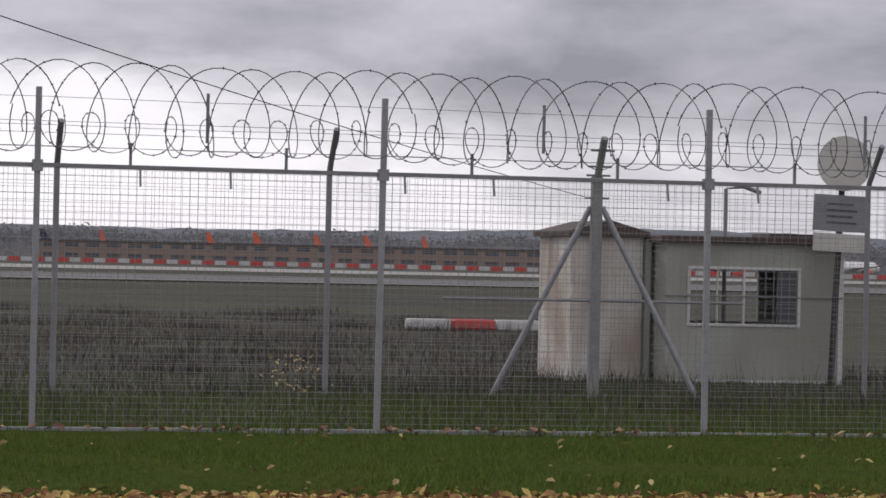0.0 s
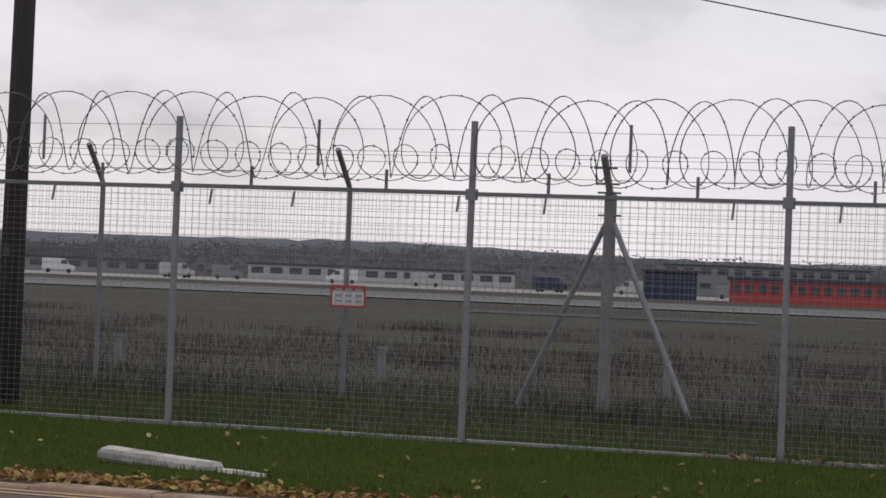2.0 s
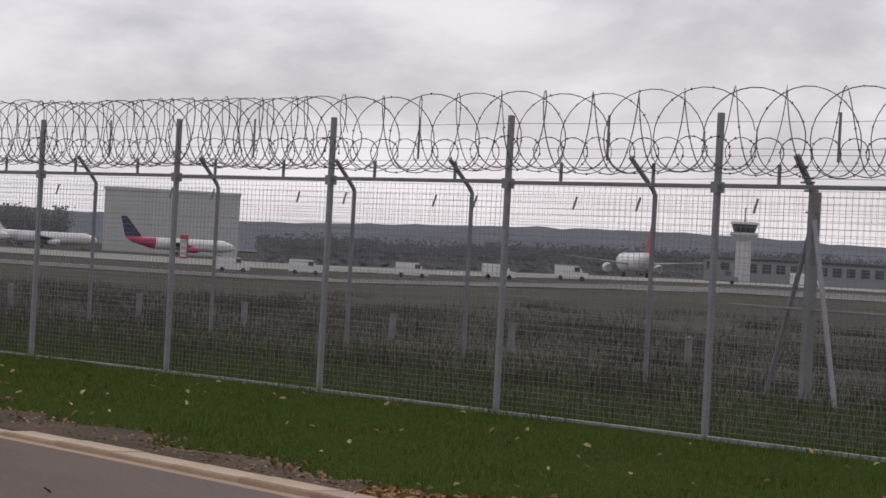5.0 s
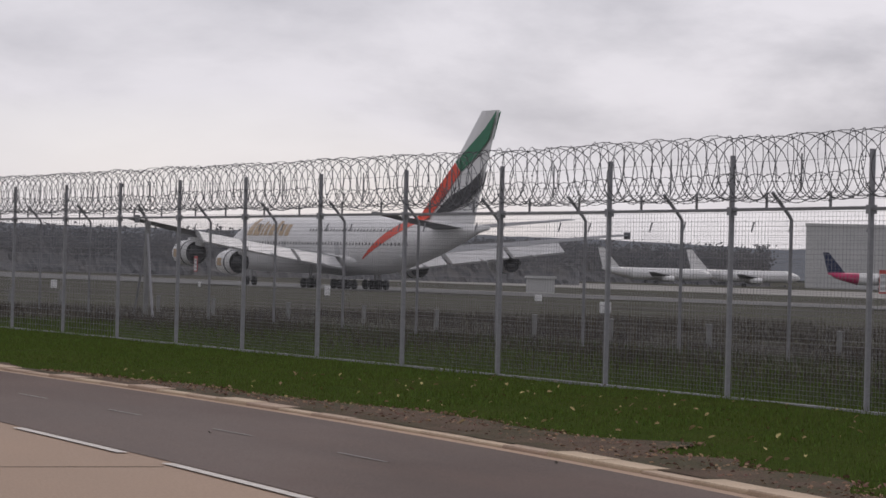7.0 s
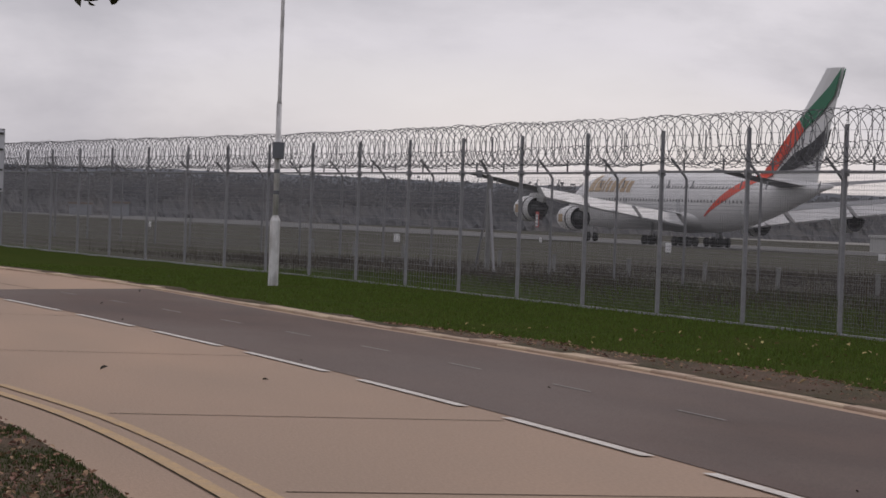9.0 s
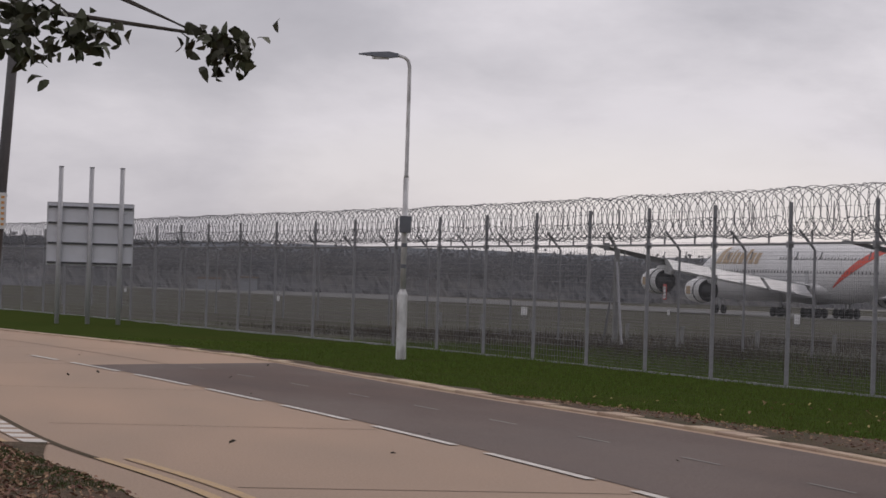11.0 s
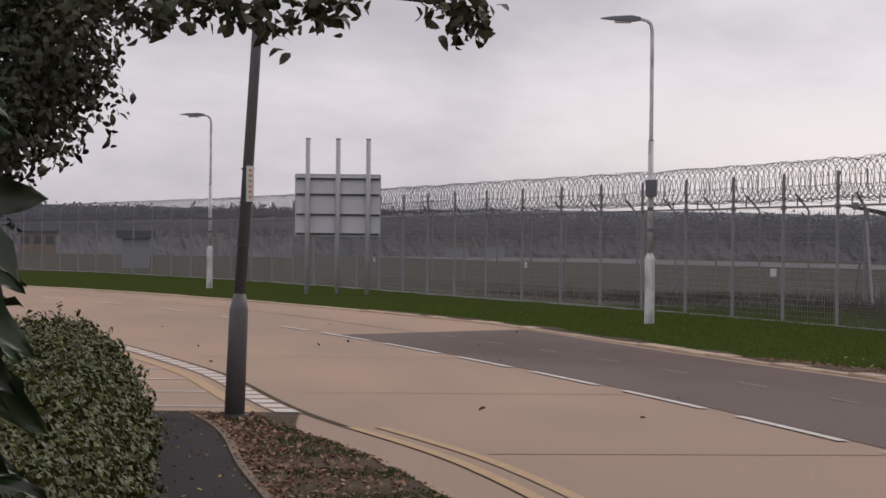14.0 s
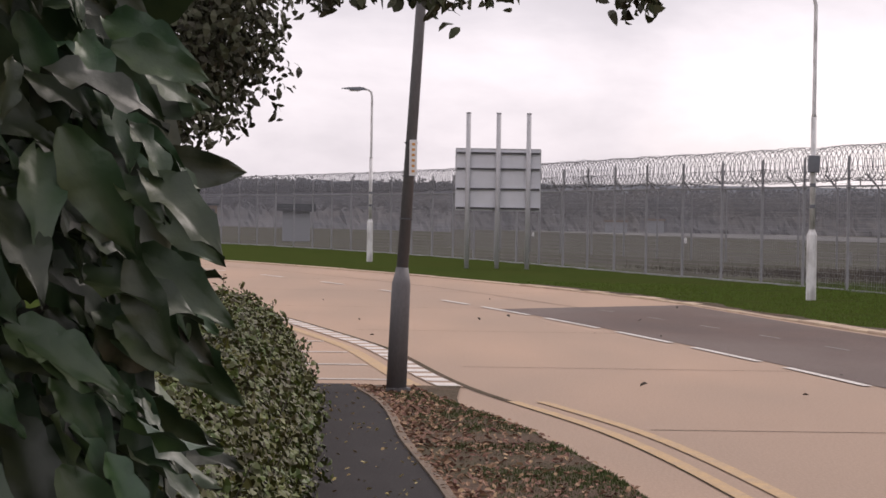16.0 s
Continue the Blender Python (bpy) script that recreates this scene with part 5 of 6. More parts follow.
# service vehicles
def van(bearing, dist, turn, mat, label):
    x, y = spot(bearing, dist)
    t = thing("service_van", pose(x, y, ground_z(x, y) + 0.06, 0, 0, bearing + turn), label, "van", "airside vehicles")
    body = Geo()
    body.v = [(xx, s * 0.95, z) for s in (-1, 1) for xx, z in ((-2.4, 0.35), (2.4, 0.35), (2.4, 1.1), (1.6, 1.25), (1.0, 2.1), (-2.4, 2.15))]
    body.f = [(0, 1, 2, 3, 4, 5), (11, 10, 9, 8, 7, 6)] + [(i, 6 + i, 6 + (i + 1) % 6, (i + 1) % 6) for i in range(6)]
    body.mi = [0] * 8
    part("body", body, M[mat], t)
    part("windscreen", Geo().box(0.4, -0.97, 1.3, 1.2, 0.97, 1.9), M["bld_dark"], t)
    for xx in (-1.5, 1.5):
        for s in (-1, 1):
            part("wheel", Geo().tube([(xx, s * 0.8, 0.33), (xx, s * 0.98, 0.33)], 0.33, 12), M["tyre"], t)


for i in range(26):
    b_ = -2 + i * 2.05 + rng.uniform(-0.6, 0.6)
    van(b_, rng.uniform(395, 440), rng.choice((0, 180, 20)), rng.choice(("plane_white", "plane_white", "bld_white", "bld_grey", "navy")), "small service vehicle parked on the far apron")
for b_ in (52.5, 54.0, 55.8, 58.0, 59.5):
    van(b_, rng.uniform(380, 420), 0, "plane_white", "white service van on the far apron")

# long red and white barrier rows before the stands
bar = Geo()
bar2 = Geo()
for i in range(120):
    x, y = spot(-24 + i * 0.25, 780)
    (bar if i % 2 else bar2).box(x - 1.5, y - 0.4, 0, x + 1.5, y + 0.4, 1.2)
solid("red_barrier_blocks", bar, M["red_paint"], "far row of red barrier blocks at the apron", "barrier", kind="stuff")
solid("white_barrier_blocks", bar2, M["bld_white"], "far row of white barrier blocks at the apron", "barrier", kind="stuff")


# ---- woods and hills ----
def wood(name, b0, b1, dist, depth, h0, h1, n, mat, label, seed, size=3.2):
    """A far belt of trees: a ragged rising bank of crowns with loose sprays along its top, one sheet of stuff."""
    rr = random.Random(seed)
    g = Geo()

    def crown_top(b):
        return h0 + (h1 - h0) * (0.5 + 0.5 * noise.noise((b * 0.55, seed, 0)) + 0.25 * noise.noise((b * 3.1, seed, 4)))

    bs = steps(b0, b1, math.degrees(size * 0.45 / dist))
    rows = 9
    for i, b in enumerate(bs):
        top = crown_top(b) * (0.88 + 0.10 * noise.noise((b * dist * 0.006, seed, 2)))
        for k in range(rows):
            u = k / (rows - 1)
            d = dist + depth * 0.35 * u ** 1.5 + size * 0.9 * noise.noise((b * dist * 0.008, u * 5.0, seed)) + rr.uniform(-0.25, 0.25) * size
            x, y = spot(b + rr.uniform(-0.3, 0.3) * size / dist * 20, d)
            g.v.append((x, y, ground_z(x, y) - 0.2 + top * u + (rr.uniform(-0.2, 0.2) * size if 0 < k else 0.0)))
        if i:
            o = rows * i
            g.f += [(o - rows + k, o - rows + k + 1, o + k + 1, o + k) for k in range(rows - 1)]
    for i in range(n):
        b = rr.uniform(b0, b1)
        d = dist + depth * 0.35 * rr.random()
        x, y = spot(b, d)
        z = ground_z(x, y) + crown_top(b) * (0.55 + 0.5 * rr.random() ** 0.7) * (0.6 + 0.4 * (d - dist) / (depth * 0.35))
        for _ in range(3):
            c = Vector((x + rr.gauss(0, 0.5) * size, y + rr.gauss(0, 0.5) * size, z + rr.gauss(0, 0.22) * size))
            up = Vector((-x / d * 0.8 + rr.uniform(-0.3, 0.3), -y / d * 0.8 + rr.uniform(-0.3, 0.3), 0.6)).normalized()
            ax = up.cross(Vector((rr.uniform(-1, 1), rr.uniform(-1, 1), 0.2))).normalized()
            ay = up.cross(ax)
            q = size * rr.uniform(0.12, 0.26)
            o = len(g.v)
            for sx, sy in ((-1, -0.3), (0.2, -1), (1, 0.2), (-0.1, 1)):
                v = c + ax * (q * sx * rr.uniform(0.6, 1.2)) + ay * (q * sy * rr.uniform(0.6, 1.2))
                g.v.append((v.x, v.y, v.z))
            g.f.append((o, o + 1, o + 2, o + 3))
    g.mi = [0] * len(g.f)
    solid(name, g, M[mat], label, "woodland", kind="stuff")


wood("woodland", 62.9, 67.2, 1000, 90, 13.0, 16.0, 1500, "wood_far", "far haze-greyed autumn wood behind the hangar stands", 15, 2.4)
wood("woodland", 66.8, 96, 720, 90, 10.6, 13.6, 11000, "wood_far", "haze-greyed autumn woodland along the airfield edge", 11, 2.0)
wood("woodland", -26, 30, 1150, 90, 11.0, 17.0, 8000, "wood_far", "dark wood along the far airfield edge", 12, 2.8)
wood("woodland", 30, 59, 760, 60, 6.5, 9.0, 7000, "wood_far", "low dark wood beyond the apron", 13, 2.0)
wood("roadside_wood", 87.5, 99, 500, 120, 8.4, 10.4, 7000, "wood_hazy", "haze-paled trees beyond the bend of the road", 14, 1.4)


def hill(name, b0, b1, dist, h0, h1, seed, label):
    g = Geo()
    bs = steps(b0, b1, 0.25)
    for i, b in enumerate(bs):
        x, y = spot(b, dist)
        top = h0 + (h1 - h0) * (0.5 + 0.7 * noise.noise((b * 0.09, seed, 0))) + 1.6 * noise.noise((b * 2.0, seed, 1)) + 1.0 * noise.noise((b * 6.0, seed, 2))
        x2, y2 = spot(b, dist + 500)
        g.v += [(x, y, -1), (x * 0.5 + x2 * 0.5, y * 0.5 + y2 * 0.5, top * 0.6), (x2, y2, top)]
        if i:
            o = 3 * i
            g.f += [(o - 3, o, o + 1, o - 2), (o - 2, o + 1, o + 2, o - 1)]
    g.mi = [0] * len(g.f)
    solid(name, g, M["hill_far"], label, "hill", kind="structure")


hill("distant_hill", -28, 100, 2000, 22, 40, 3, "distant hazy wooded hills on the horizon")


# ---- grass, weeds and fallen leaves ----
def blades(name, n, place, h0, h1, w, mat, label, seed, lean=0.5):
    rr = random.Random(seed)
    g = Geo()
    for i in range(n):
        x, y, z, k = place(rr)
        if k <= 0:
            continue
        h = rr.uniform(h0, h1) * k
        a = rr.uniform(0, 2 * math.pi)
        dx, dy = math.cos(a) * w, math.sin(a) * w
        lx, ly = rr.uniform(-lean, lean) * h, rr.uniform(-lean, lean) * h
        g.v += [(x - dx, y - dy, z - 0.01), (x + dx, y + dy, z - 0.01), (x + lx, y + ly, z + h)]
        o = len(g.v)
        g.f.append((o - 3, o - 2, o - 1))
    g.mi = [0] * len(g.f)
    return solid(name, g, M[mat], label, "grass", kind="stuff")


def on_verge(rr):
    x = 12 - 75 * rr.random() ** 1.3
    y = rr.uniform(road_far(x) + 0.25, fence_y(x) + 0.7)
    k = 0.7 + 0.6 * noise.noise((x * 0.8, y * 0.8, 2))
    if y < bare_hi(x):
        k *= 0.12
    if abs(y - fence_y(x)) < 0.25:
        k *= 1.7
    return x, y, 0.012, k


blades("verge_grass", 180000, on_verge, 0.030, 0.075, 0.0060, "blade", "short green grass blades on the verge", 21)


def behind(rr):
    x = 14 - 80 * rr.random() ** 1.2
    y = fence_y(x) + 0.3 + 11 * rr.random() ** 1.4
    return x, y, 0.0, 0.6 + 0.8 * max(0, 0.5 + noise.noise((x * 0.35, y * 0.35, 6)))


def behind_far(rr):
    x = 14 - 100 * rr.random()
    y = fence_y(x) + 2 + 30 * rr.random()
    return x, y, 0.0, 0.6 + 0.8 * max(0, 0.4 + noise.noise((x * 0.25, y * 0.25, 8)))


blades("rough_grass", 80000, behind, 0.05, 0.17, 0.005, "weed", "rough dark grass between the two fences", 22)
blades("green_grass_strip", 60000, lambda rr: (lambda p: (p[0], fence_y(p[0]) + 0.2 + 6.0 * rr.random() ** 1.3, 0, p[3] * 0.9))(behind(rr)), 0.05, 0.15, 0.005, "blade", "greener grass along the inside of the fence", 25)
blades("dry_stalks", 7000, behind_far, 0.20, 0.62, 0.006, "dry", "dry brown weed stalks on the heath", 23, 0.25)
tussock = random.Random(77)
tufts = [(14 - 95 * tussock.random(), 4 + 55 * tussock.random() ** 1.5, tussock.uniform(0.3, 1.2)) for _ in range(420)]


def in_tuft(rr):
    x, d, rad = rr.choice(tufts)
    x += rr.gauss(0, rad)
    return x, fence_y(x) + d + rr.gauss(0, rad * 0.5), 0.0, rr.uniform(0.5, 1.0)


blades("heath_tussocks", 45000, in_tuft, 0.12, 0.36, 0.010, "tussock", "dark clumps of heather and rank grass", 26, 0.5)
blades("heath_grass", 80000, behind_far, 0.05, 0.17, 0.007, "tussock", "dull brown heath grass on the airfield", 24)


def litter(name, n, place, size, mat, label, seed):
    """Curled fallen leaves."""
    rr = random.Random(seed)
    g = Geo()
    for i in range(n):
        x, y, z = place(rr)
        s = size * rr.uniform(0.6, 1.3)
        m = Matrix.Translation((x, y, z + s * 0.25)) @ Euler((rr.uniform(-0.7, 0.7), rr.uniform(-0.7, 0.7), rr.uniform(0, 6.3))).to_matrix().to_4x4()
        c = s * rr.uniform(0.1, 0.5)
        g.add([m @ Vector(p) for p in ((-s, 0, 0), (-0.3 * s, -0.55 * s, c), (0.6 * s, -0.4 * s, c), (s, 0, 0.2 * c), (0.6 * s, 0.4 * s, c), (-0.3 * s, 0.55 * s, c))], [(0, 1, 2, 3), (0, 3, 4, 5)])
    return solid(name, g, M[mat], label, "leaf litter", kind="stuff")


def edge_spot(rr):
    x = 12 - 25 * rr.random()
    return x, road_far(x) + 0.15 + abs(rr.gauss(0, 0.55)), 0.02


def soil_spot(rr):
    x = -4 - 20 * rr.random()
    return x, path_far(x) + (road_near(x) - 0.5 - path_far(x)) * rr.random() ** 2.3, 0.016


litter("kerb_drift_leaves", 2600, lambda rr: (lambda x: (x, road_far(x) - 0.12 + abs(rr.gauss(0, 0.28)), 0.075))(10 - 23 * rr.random()), 0.038, "leaf_kerb", "yellow-brown leaves drifted thick over the kerb", 38)
litter("kerbside_leaves", 2600, edge_spot, 0.034, "leaf_kerb", "brown fallen leaves along the kerb", 31)
litter("soil_clods", 2200, lambda rr: (lambda x: (x, road_far(x) + 0.2 + (bare_hi(x) - road_far(x)) * rr.random() ** 0.8, 0.02))(-12 - 24 * rr.random()), 0.024, "leaf_fall", "dark clods and rotted leaves on the bare verge edge", 39)
litter("verge_leaves", 420, lambda rr: (lambda x: (x, rr.uniform(road_far(x) + 0.3, fence_y(x) - 0.1), 0.04))(12 - 48 * rr.random()), 0.032, "leaf_pale", "scattered yellow-brown leaves on the verge", 32)
litter("fence_foot_leaves", 130, lambda rr: (lambda x: (x, fence_y(x) - abs(rr.gauss(0.05, 0.07)), 0.03))(10 - 14 * rr.random()), 0.05, "leaf_fall", "rust-brown leaves drifted against the fence foot", 35)
blades("strip_grass", 30000, lambda rr: (lambda x: (x, path_far(x) + (road_near(x) - 0.52 - path_far(x)) * (1 - 0.75 * rr.random() ** 1.5), 0.014, 0.5 + noise.noise((x * 1.1, rr.random() * 0.5, 9))))(-4 - 19.5 * rr.random()), 0.012, 0.04, 0.006, "weed", "thin mossy grass on the soil strip", 36)
litter("soil_leaves", 5200, soil_spot, 0.022, "leaf_fall", "thick brown leaves on the soil strip", 33)
litter("road_leaves", 22, lambda rr: (lambda x: (x, rr.uniform(road_near(x) + 0.3, road_far(x) - 0.2), 0.008))(-12 - 40 * rr.random()), 0.03, "bark", "odd dark leaves on the road", 37)
edging = Geo()
for i, x in enumerate(steps(-23.5, -4, 0.5)):
    yy = path_far(x)
    edging.v += [(x, yy - 0.03, 0.0), (x, yy - 0.025, 0.034), (x, yy + 0.03, 0.034), (x, yy + 0.035, 0.0)]
    if i:
        o = 4 * i
        edging.f += [(o - 4 + k, o + k, o + k + 1, o - 3 + k) for k in range(3)]
edging.mi = [0] * len(edging.f)
solid("path_edging", edging, M["soil_edge"], "brown concrete edging along the footpath", "edging", kind="structure")
litter("path_leaves", 240, lambda rr: (lambda x: (x, rr.uniform(path_near(x), path_far(x)), 0.022))(-4 - 20 * rr.random()), 0.016, "leaf_pale", "pale leaves scattered on the footpath", 34)


# ---- hedge, laurel, tree ----
def leaf_cloud(n, place, size, seed, curl=0.25):
    rr = random.Random(seed)
    g = Geo()
    for i in range(n):
        p, out = place(rr)
        s = size * rr.uniform(0.6, 1.35)
        d = (Vector(out) + Vector((rr.uniform(-1, 1), rr.uniform(-1, 1), rr.uniform(-1, 1))) * 0.9).normalized()
        q = d.to_track_quat("Z", "Y").to_matrix().to_4x4() @ Matrix.Rotation(rr.uniform(0, 6.3), 4, "Z")
        m = Matrix.Translation(p) @ q
        c = -s * curl * rr.uniform(0.3, 1.4)
        k = rr.uniform(0.8, 1.15)
        g.add([m @ Vector(v) for v in ((-s, 0, c), (-0.62 * s, -0.36 * k * s, 0.3 * c), (-0.05 * s, -0.5 * k * s, 0.12 * s), (0.55 * s, -0.34 * k * s, 0.4 * c), (s, 0, c),
                                       (0.55 * s, 0.34 * k * s, 0.4 * c), (-0.05 * s, 0.5 * k * s, 0.12 * s), (-0.62 * s, 0.36 * k * s, 0.3 * c))],
              [(0, 1, 2, 6, 7), (2, 3, 4, 5, 6)])
    return g


hedge = thing("clipped_hedge", (-17.0, -0.9, 0), "clipped green and yellowing hedge along the footpath", "hedge")


def hedge_spot(rr):
    x = -25.2 + 17.5 * rr.random()
    a = rr.uniform(0.02, 0.98) * math.pi
    k = 1 + 0.16 * noise.noise((x * 1.3, a * 1.2, 0)) + 0.13 * noise.noise((x * 4, a * 4, 3)) + 0.07 * noise.noise((x * 11, a * 9, 5))
    end = min(1.0, max(0.2, (x + 25.4) / 1.2)) ** 0.5
    ry, rz = 0.80 * k * end, 0.80 * k * end
    depth = 1 - 0.34 * rr.random() ** 1.4
    yy, zz = math.cos(a), math.sin(a) ** 0.7
    return (x + 17.0, path_near(x) - 0.72 + yy * ry * depth + 0.9, zz * rz * depth), (0, yy, zz)


part("leaves", leaf_cloud(56000, hedge_spot, 0.024, 41), M["hedge"], hedge)
shoots = random.Random(43)
shoot_tips = []
for i in range(150):
    (sx, sy, sz), (ox, oy, oz) = hedge_spot(shoots)
    if oz > 0.45:
        tip = (sx + shoots.uniform(-0.04, 0.04), sy + oy * 0.08 + shoots.uniform(-0.03, 0.03), sz + shoots.uniform(0.08, 0.20))
        part("shoot", Geo().tube([(sx, sy, sz - 0.05), tip], [0.003, 0.0015], 4), M["bark"], hedge)
        shoot_tips += [(sx, sy, sz, tip)]


def shoot_spot(rr):
    x0, y0, z0, tip = rr.choice(shoot_tips)
    u = rr.random()
    return (x0 + (tip[0] - x0) * u + rr.gauss(0, 0.012), y0 + (tip[1] - y0) * u + rr.gauss(0, 0.012), z0 + (tip[2] - z0) * u), (rr.uniform(-1, 1), rr.uniform(-1, 1), 0.6)


part("shoot_leaves", leaf_cloud(len(shoot_tips) * 9, shoot_spot, 0.024, 44), M["hedge"], hedge)
hc = Geo()
for i, x in enumerate(steps(-25.0, -8, 0.5)):
    for k in range(9):
        a = math.pi * k / 8
        e = min(1.0, max(0.25, (x + 25.2) / 1.2)) ** 0.5
        hc.v.append((x + 17.0, path_near(x) - 0.72 + 0.9 + 0.60 * e * math.cos(a), 0.62 * e * math.sin(a) ** 0.7))
    if i:
        hc.f += [((i - 1) * 9 + k, (i - 1) * 9 + k + 1, i * 9 + k + 1, i * 9 + k) for k in range(8)]
hc.mi = [0] * len(hc.f)
part("inner_twigs", hc, M["bark"], hedge)

# evergreen bush beside the eye: leathery leaves, each its own piece
laurel = thing("evergreen_bush", Matrix.Translation((-2.145, -0.248, 0)) @ Matrix.Scale(0.78, 4), "tall evergreen bush with glossy pointed dark green leaves", "shrub")


def big_leaf(seed):
    rr = random.Random(seed)
    g = Geo()
    n, L, wmax = 12, 0.135, 0.027
    for i in range(n + 1):
        u = i / n
        w = wmax * math.sin(math.pi * (0.02 + 0.98 * u) ** 0.82) ** 0.85 * (1 + 0.10 * rr.uniform(-1, 1))
        x = L * u
        sag = -0.30 * L * u * u
        wave = 0.007 * math.sin(15 * u + 2 * seed) + 0.003 * math.sin(31 * u + seed)
        g.v += [(x, -w, sag + 0.30 * w + wave), (x, -w * 0.5, sag + 0.10 * w), (x, 0, sag - 0.004), (x, w * 0.5, sag + 0.10 * w), (x, w, sag + 0.30 * w - wave)]
        if i:
            o = 5 * i
            g.f += [(o - 5 + k, o + k, o + k + 1, o - 4 + k) for k in range(4)]
    g.mi = [0] * len(g.f)
    return g.mesh("laurel_leaf", M["laurel"], True)


leaf_mes = [big_leaf(s) for s in range(5)]
rl = random.Random(51)
count = 0
edge_of = lambda z: 0.140 + 0.050 * math.sin(z * 5.2 + 0.6) - (0.10 * max(0, z - 1.62) / 0.3)
while count < 400:
    z = rl.uniform(1.20, 1.86)
    e = edge_of(z)
    y = e - abs(rl.gauss(0, 0.14)) if rl.random() < 0.55 else rl.uniform(-0.28, e)
    x = rl.uniform(-0.16, 0.22) - 0.25 * max(0, y - 0.0)
    s = rl.uniform(0.45, 1.05)
    # leaves hang outwards and down, tips towards the road and the camera
    along = Vector((rl.gauss(0.25, 0.35), rl.gauss(0.75, 0.35), rl.gauss(-0.65, 0.4))).normalized()
    face = Vector((rl.gauss(0.65, 0.4), rl.gauss(-0.05, 0.4), rl.gauss(0.75, 0.4)))
    side = face.cross(along).normalized()
    face = along.cross(side)
    m = Matrix((along, side, face)).transposed().to_4x4()
    m = Matrix.Translation((x, y - 0.06, z + 0.453)) @ m @ Matrix.Scale(s, 4)
    tip = m @ Vector((0.125, 0, -0.03))
    if tip.y > 0.205 or max(tip.y, (m @ Vector((0.07, 0.03, 0))).y) > 0.215:
        continue
    part("leaf", rl.choice(leaf_mes), None, laurel, at=m)
    count += 1
inner_l = leaf_cloud(2000, lambda rr: ((rr.uniform(-0.55, -0.10), rr.uniform(-0.75, 0.09), rr.uniform(0.1, 2.42)), (1, 0.3, 0.4)), 0.07, 52)
part("inner_leaves", inner_l, M["laurel"], laurel)
# leaves added above the view only to keep skylight off the bush
top_l = leaf_cloud(1500, lambda rr: ((rr.uniform(-1.0, 0.45), rr.uniform(-1.3, 0.10), rr.uniform(2.40, 3.32)), (0.4, 0.2, 0.9)), 0.07, 53)
part("upper_leaves", top_l, M["laurel"], laurel)
for i in range(12):
    z = rl.uniform(1.57, 2.22)
    y = rl.uniform(-0.3, 0.0)
    part("twig", Geo().tube([(-0.3, -0.4, z - 0.25), (-0.1, y - 0.1, z - 0.08), (0.05, y + 0.06, z)], [0.008, 0.005, 0.003], 6), M["bark"], laurel)
part("stem", Geo().tube([(-0.35, -0.45, -0.02), (-0.33, -0.42, 1.2), (-0.3, -0.4, 2.15)], [0.03, 0.022, 0.012], 8), M["bark"], laurel)

# tree behind the laurel, its crown reaching over the path
tree = thing("roadside_tree", (-15.5, -2.4, 0), "dark-leaved roadside tree overhanging the footpath", "tree")
part("trunk", Geo().tube([(0, 0, -0.05), (0.05, 0, 1.2), (0.0, 0.1, 2.4), (0.1, 0.1, 4.2)], [0.16, 0.13, 0.10, 0.05], 10), M["bark"], tree)
limbs = [((0.0, 0.1, 2.2), (0.3, 1.0, 2.55), (0.5, 1.75, 2.35)), ((0.02, 0.1, 2.6), (0.2, 0.9, 3.0), (0.1, 2.0, 3.1)), ((0.05, 0.1, 1.8), (0.4, 0.8, 2.1), (0.4, 1.5, 1.9)),
         ((0.05, 0.1, 3.0), (-0.3, 0.6, 3.5), (-0.4, 1.5, 3.9)), ((0, 0, 2.5), (0.1, -0.8, 3.0), (0.2, -1.7, 3.2)), ((0, 0, 2.0), (0.2, -0.7, 2.2), (0.3, -1.4, 2.1))]
for l in limbs:
    part("limb", Geo().tube(l, [0.05, 0.03, 0.012], 7), M["bark"], tree)
centres = [(Vector(l[2]) + Vector((rl.uniform(-0.4, 0.4), rl.uniform(-0.35, 0.2), rl.uniform(-0.25, 0.35))), rl.uniform(0.25, 0.5)) for l in limbs for _ in range(5)]
centres += [(Vector((rl.uniform(-0.6, 0.6), rl.uniform(-1.6, 1.1), rl.uniform(2.2, 4.4))), rl.uniform(0.3, 0.6)) for _ in range(26)]
centres += [(Vector((rl.uniform(-0.6, 0.6), rl.uniform(0.3, 2.0), rl.uniform(1.9, 3.5))), rl.uniform(0.2, 0.42)) for _ in range(30)]


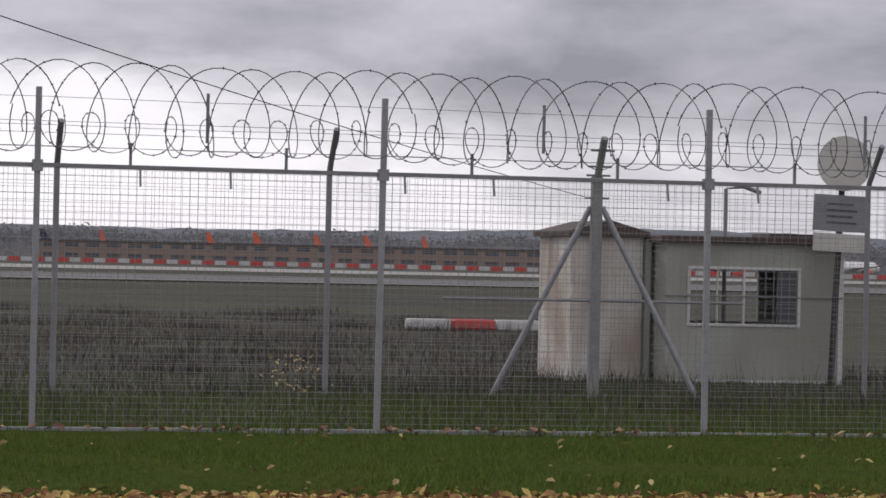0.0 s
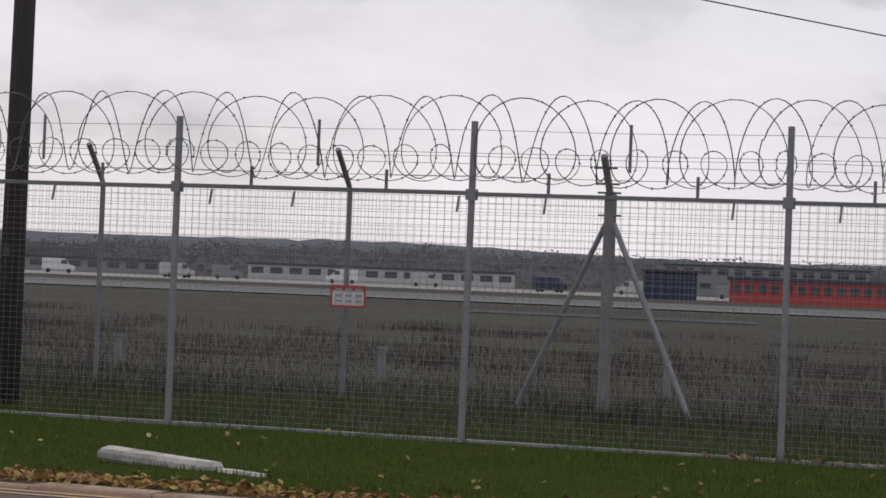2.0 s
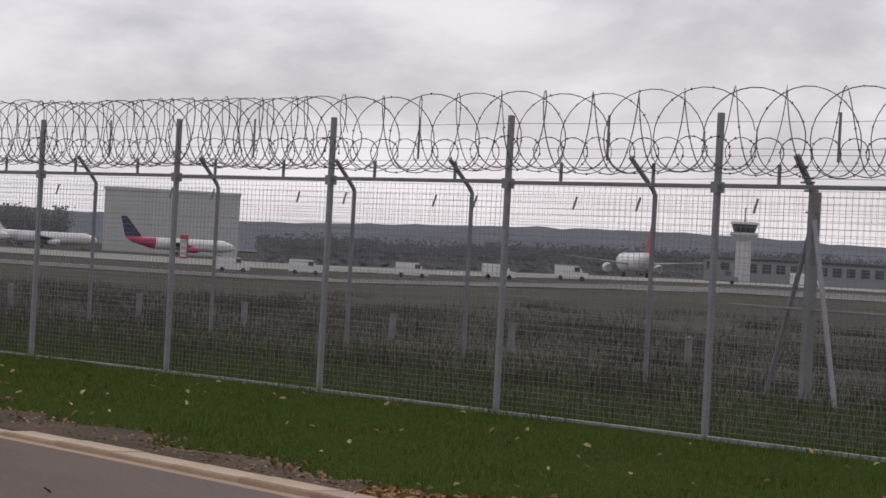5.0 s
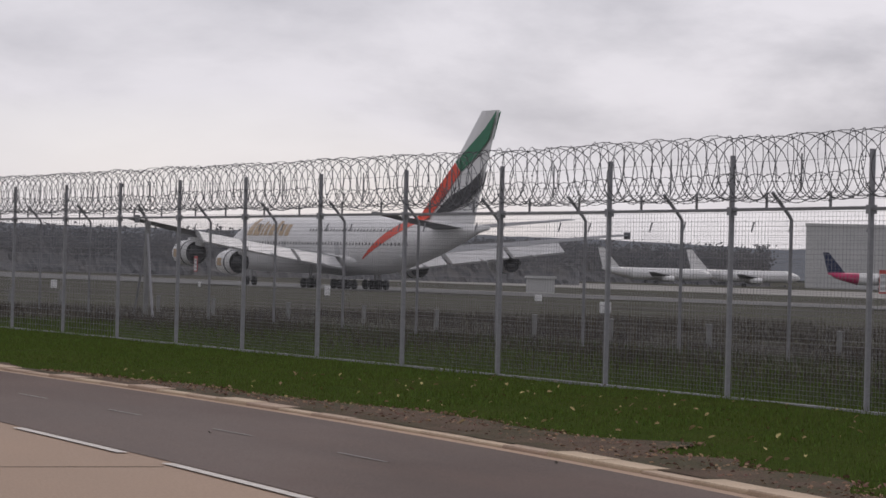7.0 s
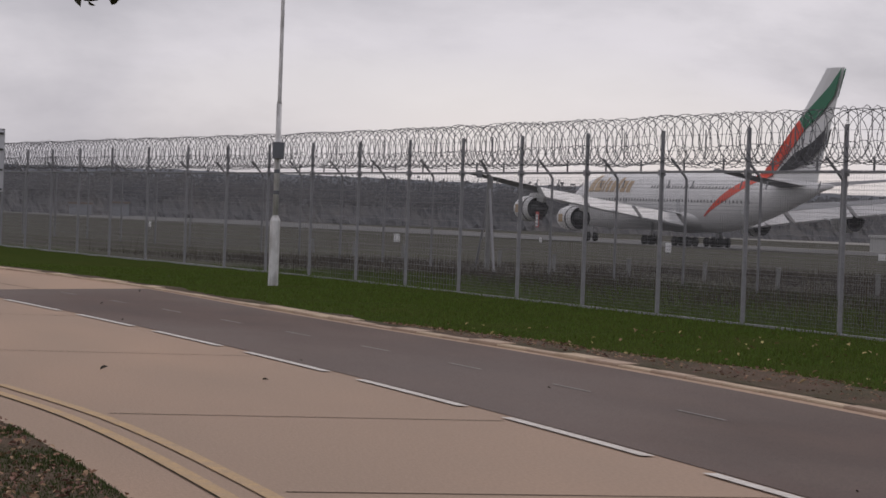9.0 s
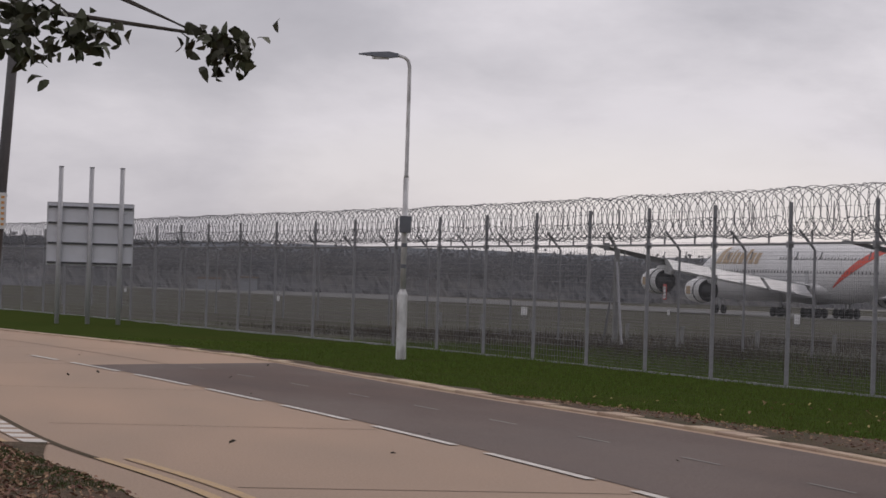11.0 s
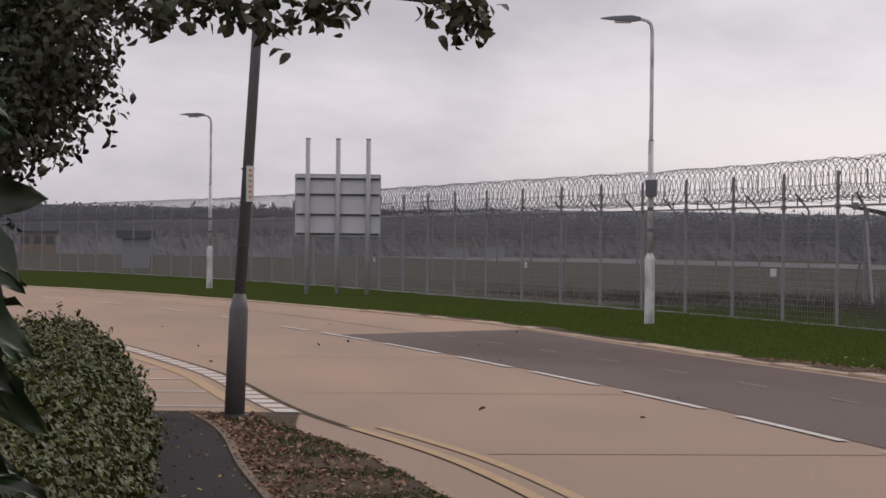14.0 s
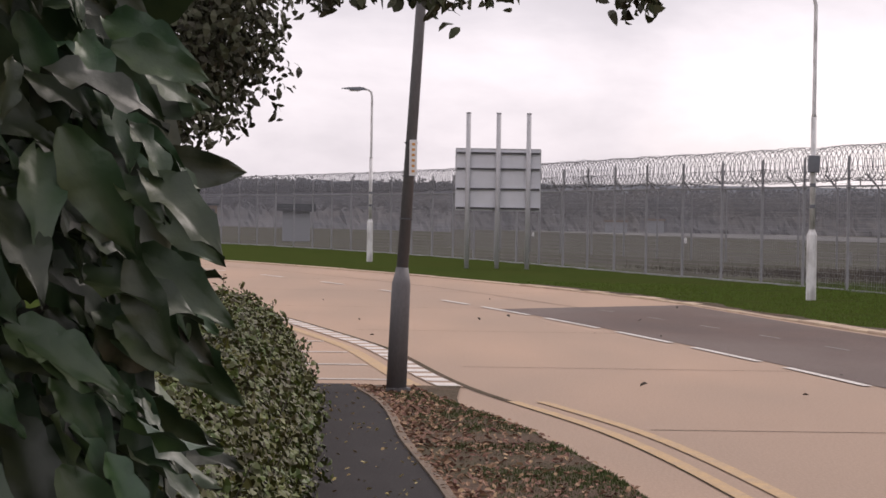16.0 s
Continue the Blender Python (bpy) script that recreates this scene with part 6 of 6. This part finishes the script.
def crown_spot(rr):
    c, rad = rr.choice(centres)
    d = Vector((rr.gauss(0, 1), rr.gauss(0, 1), rr.gauss(0, 0.8))).normalized()
    p = c + d * rad * rr.random() ** 0.5
    return tuple(p), (d.x, d.y, d.z * 0.5 + 0.3)


part("crown", leaf_cloud(30000, crown_spot, 0.031, 61), M["oak"], tree)

# leafy bough that hangs into the view
bough_c = [(-8.9, 0.92, 2.235), (-8.95, 0.98, 2.21), (-8.9, 0.52, 2.25), (-8.9, 0.36, 2.20), (-8.95, 0.24, 2.24), (-8.9, 0.10, 2.27), (-9.0, -0.03, 2.22), (-9.0, -0.15, 2.28), (-9.0, -0.3, 2.3), (-9.0, 0.30, 2.32), (-9.0, 0.0, 2.36)]
bough = part("bough", Geo().tube([(0.1, 0.2, 3.0), (3.5, 1.2, 2.75), (6.2, 2.2, 2.42), (6.6, 3.4, 2.26)], [0.04, 0.03, 0.014, 0.004], 7), M["bark"], tree)
for c in bough_c:
    part("twig", Geo().tube([(6.3, 2.6 + (c[1] - 0.3) * 0.5, 2.45), (c[0] + 15.5, c[1] + 2.4, c[2] + 0.02)], [0.006, 0.002], 5), M["bark"], bough)


def bough_spot(rr):
    c = rr.choice(bough_c)
    return (c[0] + 15.5 + rr.gauss(0, 0.06), c[1] + 2.4 + rr.gauss(0, 0.055), c[2] + rr.gauss(0, 0.035)), (rr.uniform(-1, 1), rr.uniform(-1, 1), 0.3)


part("bough_leaves", leaf_cloud(560, bough_spot, 0.029, 62, 0.5), M["oak"], bough)


# yellowing weed between the fences
weed = thing("weed_clump", (2.95, 21.6, 0), "low yellow-leaved weed between the two fences", "weed")
part("stems", Geo().tube([(0, 0, -0.02), (0.03, 0, 0.2), (0.10, 0, 0.42)], 0.006, 5).tube([(0, 0, -0.02), (-0.06, 0.02, 0.2), (-0.12, 0, 0.36)], 0.006, 5), M["bark"], weed)
part("leaves", leaf_cloud(60, lambda rr: ((rr.gauss(0, 0.14), rr.gauss(0, 0.1), 0.12 + 0.38 * rr.random()), (0, -0.5, 0.8)), 0.026, 71), M["leaf_pale"], weed)
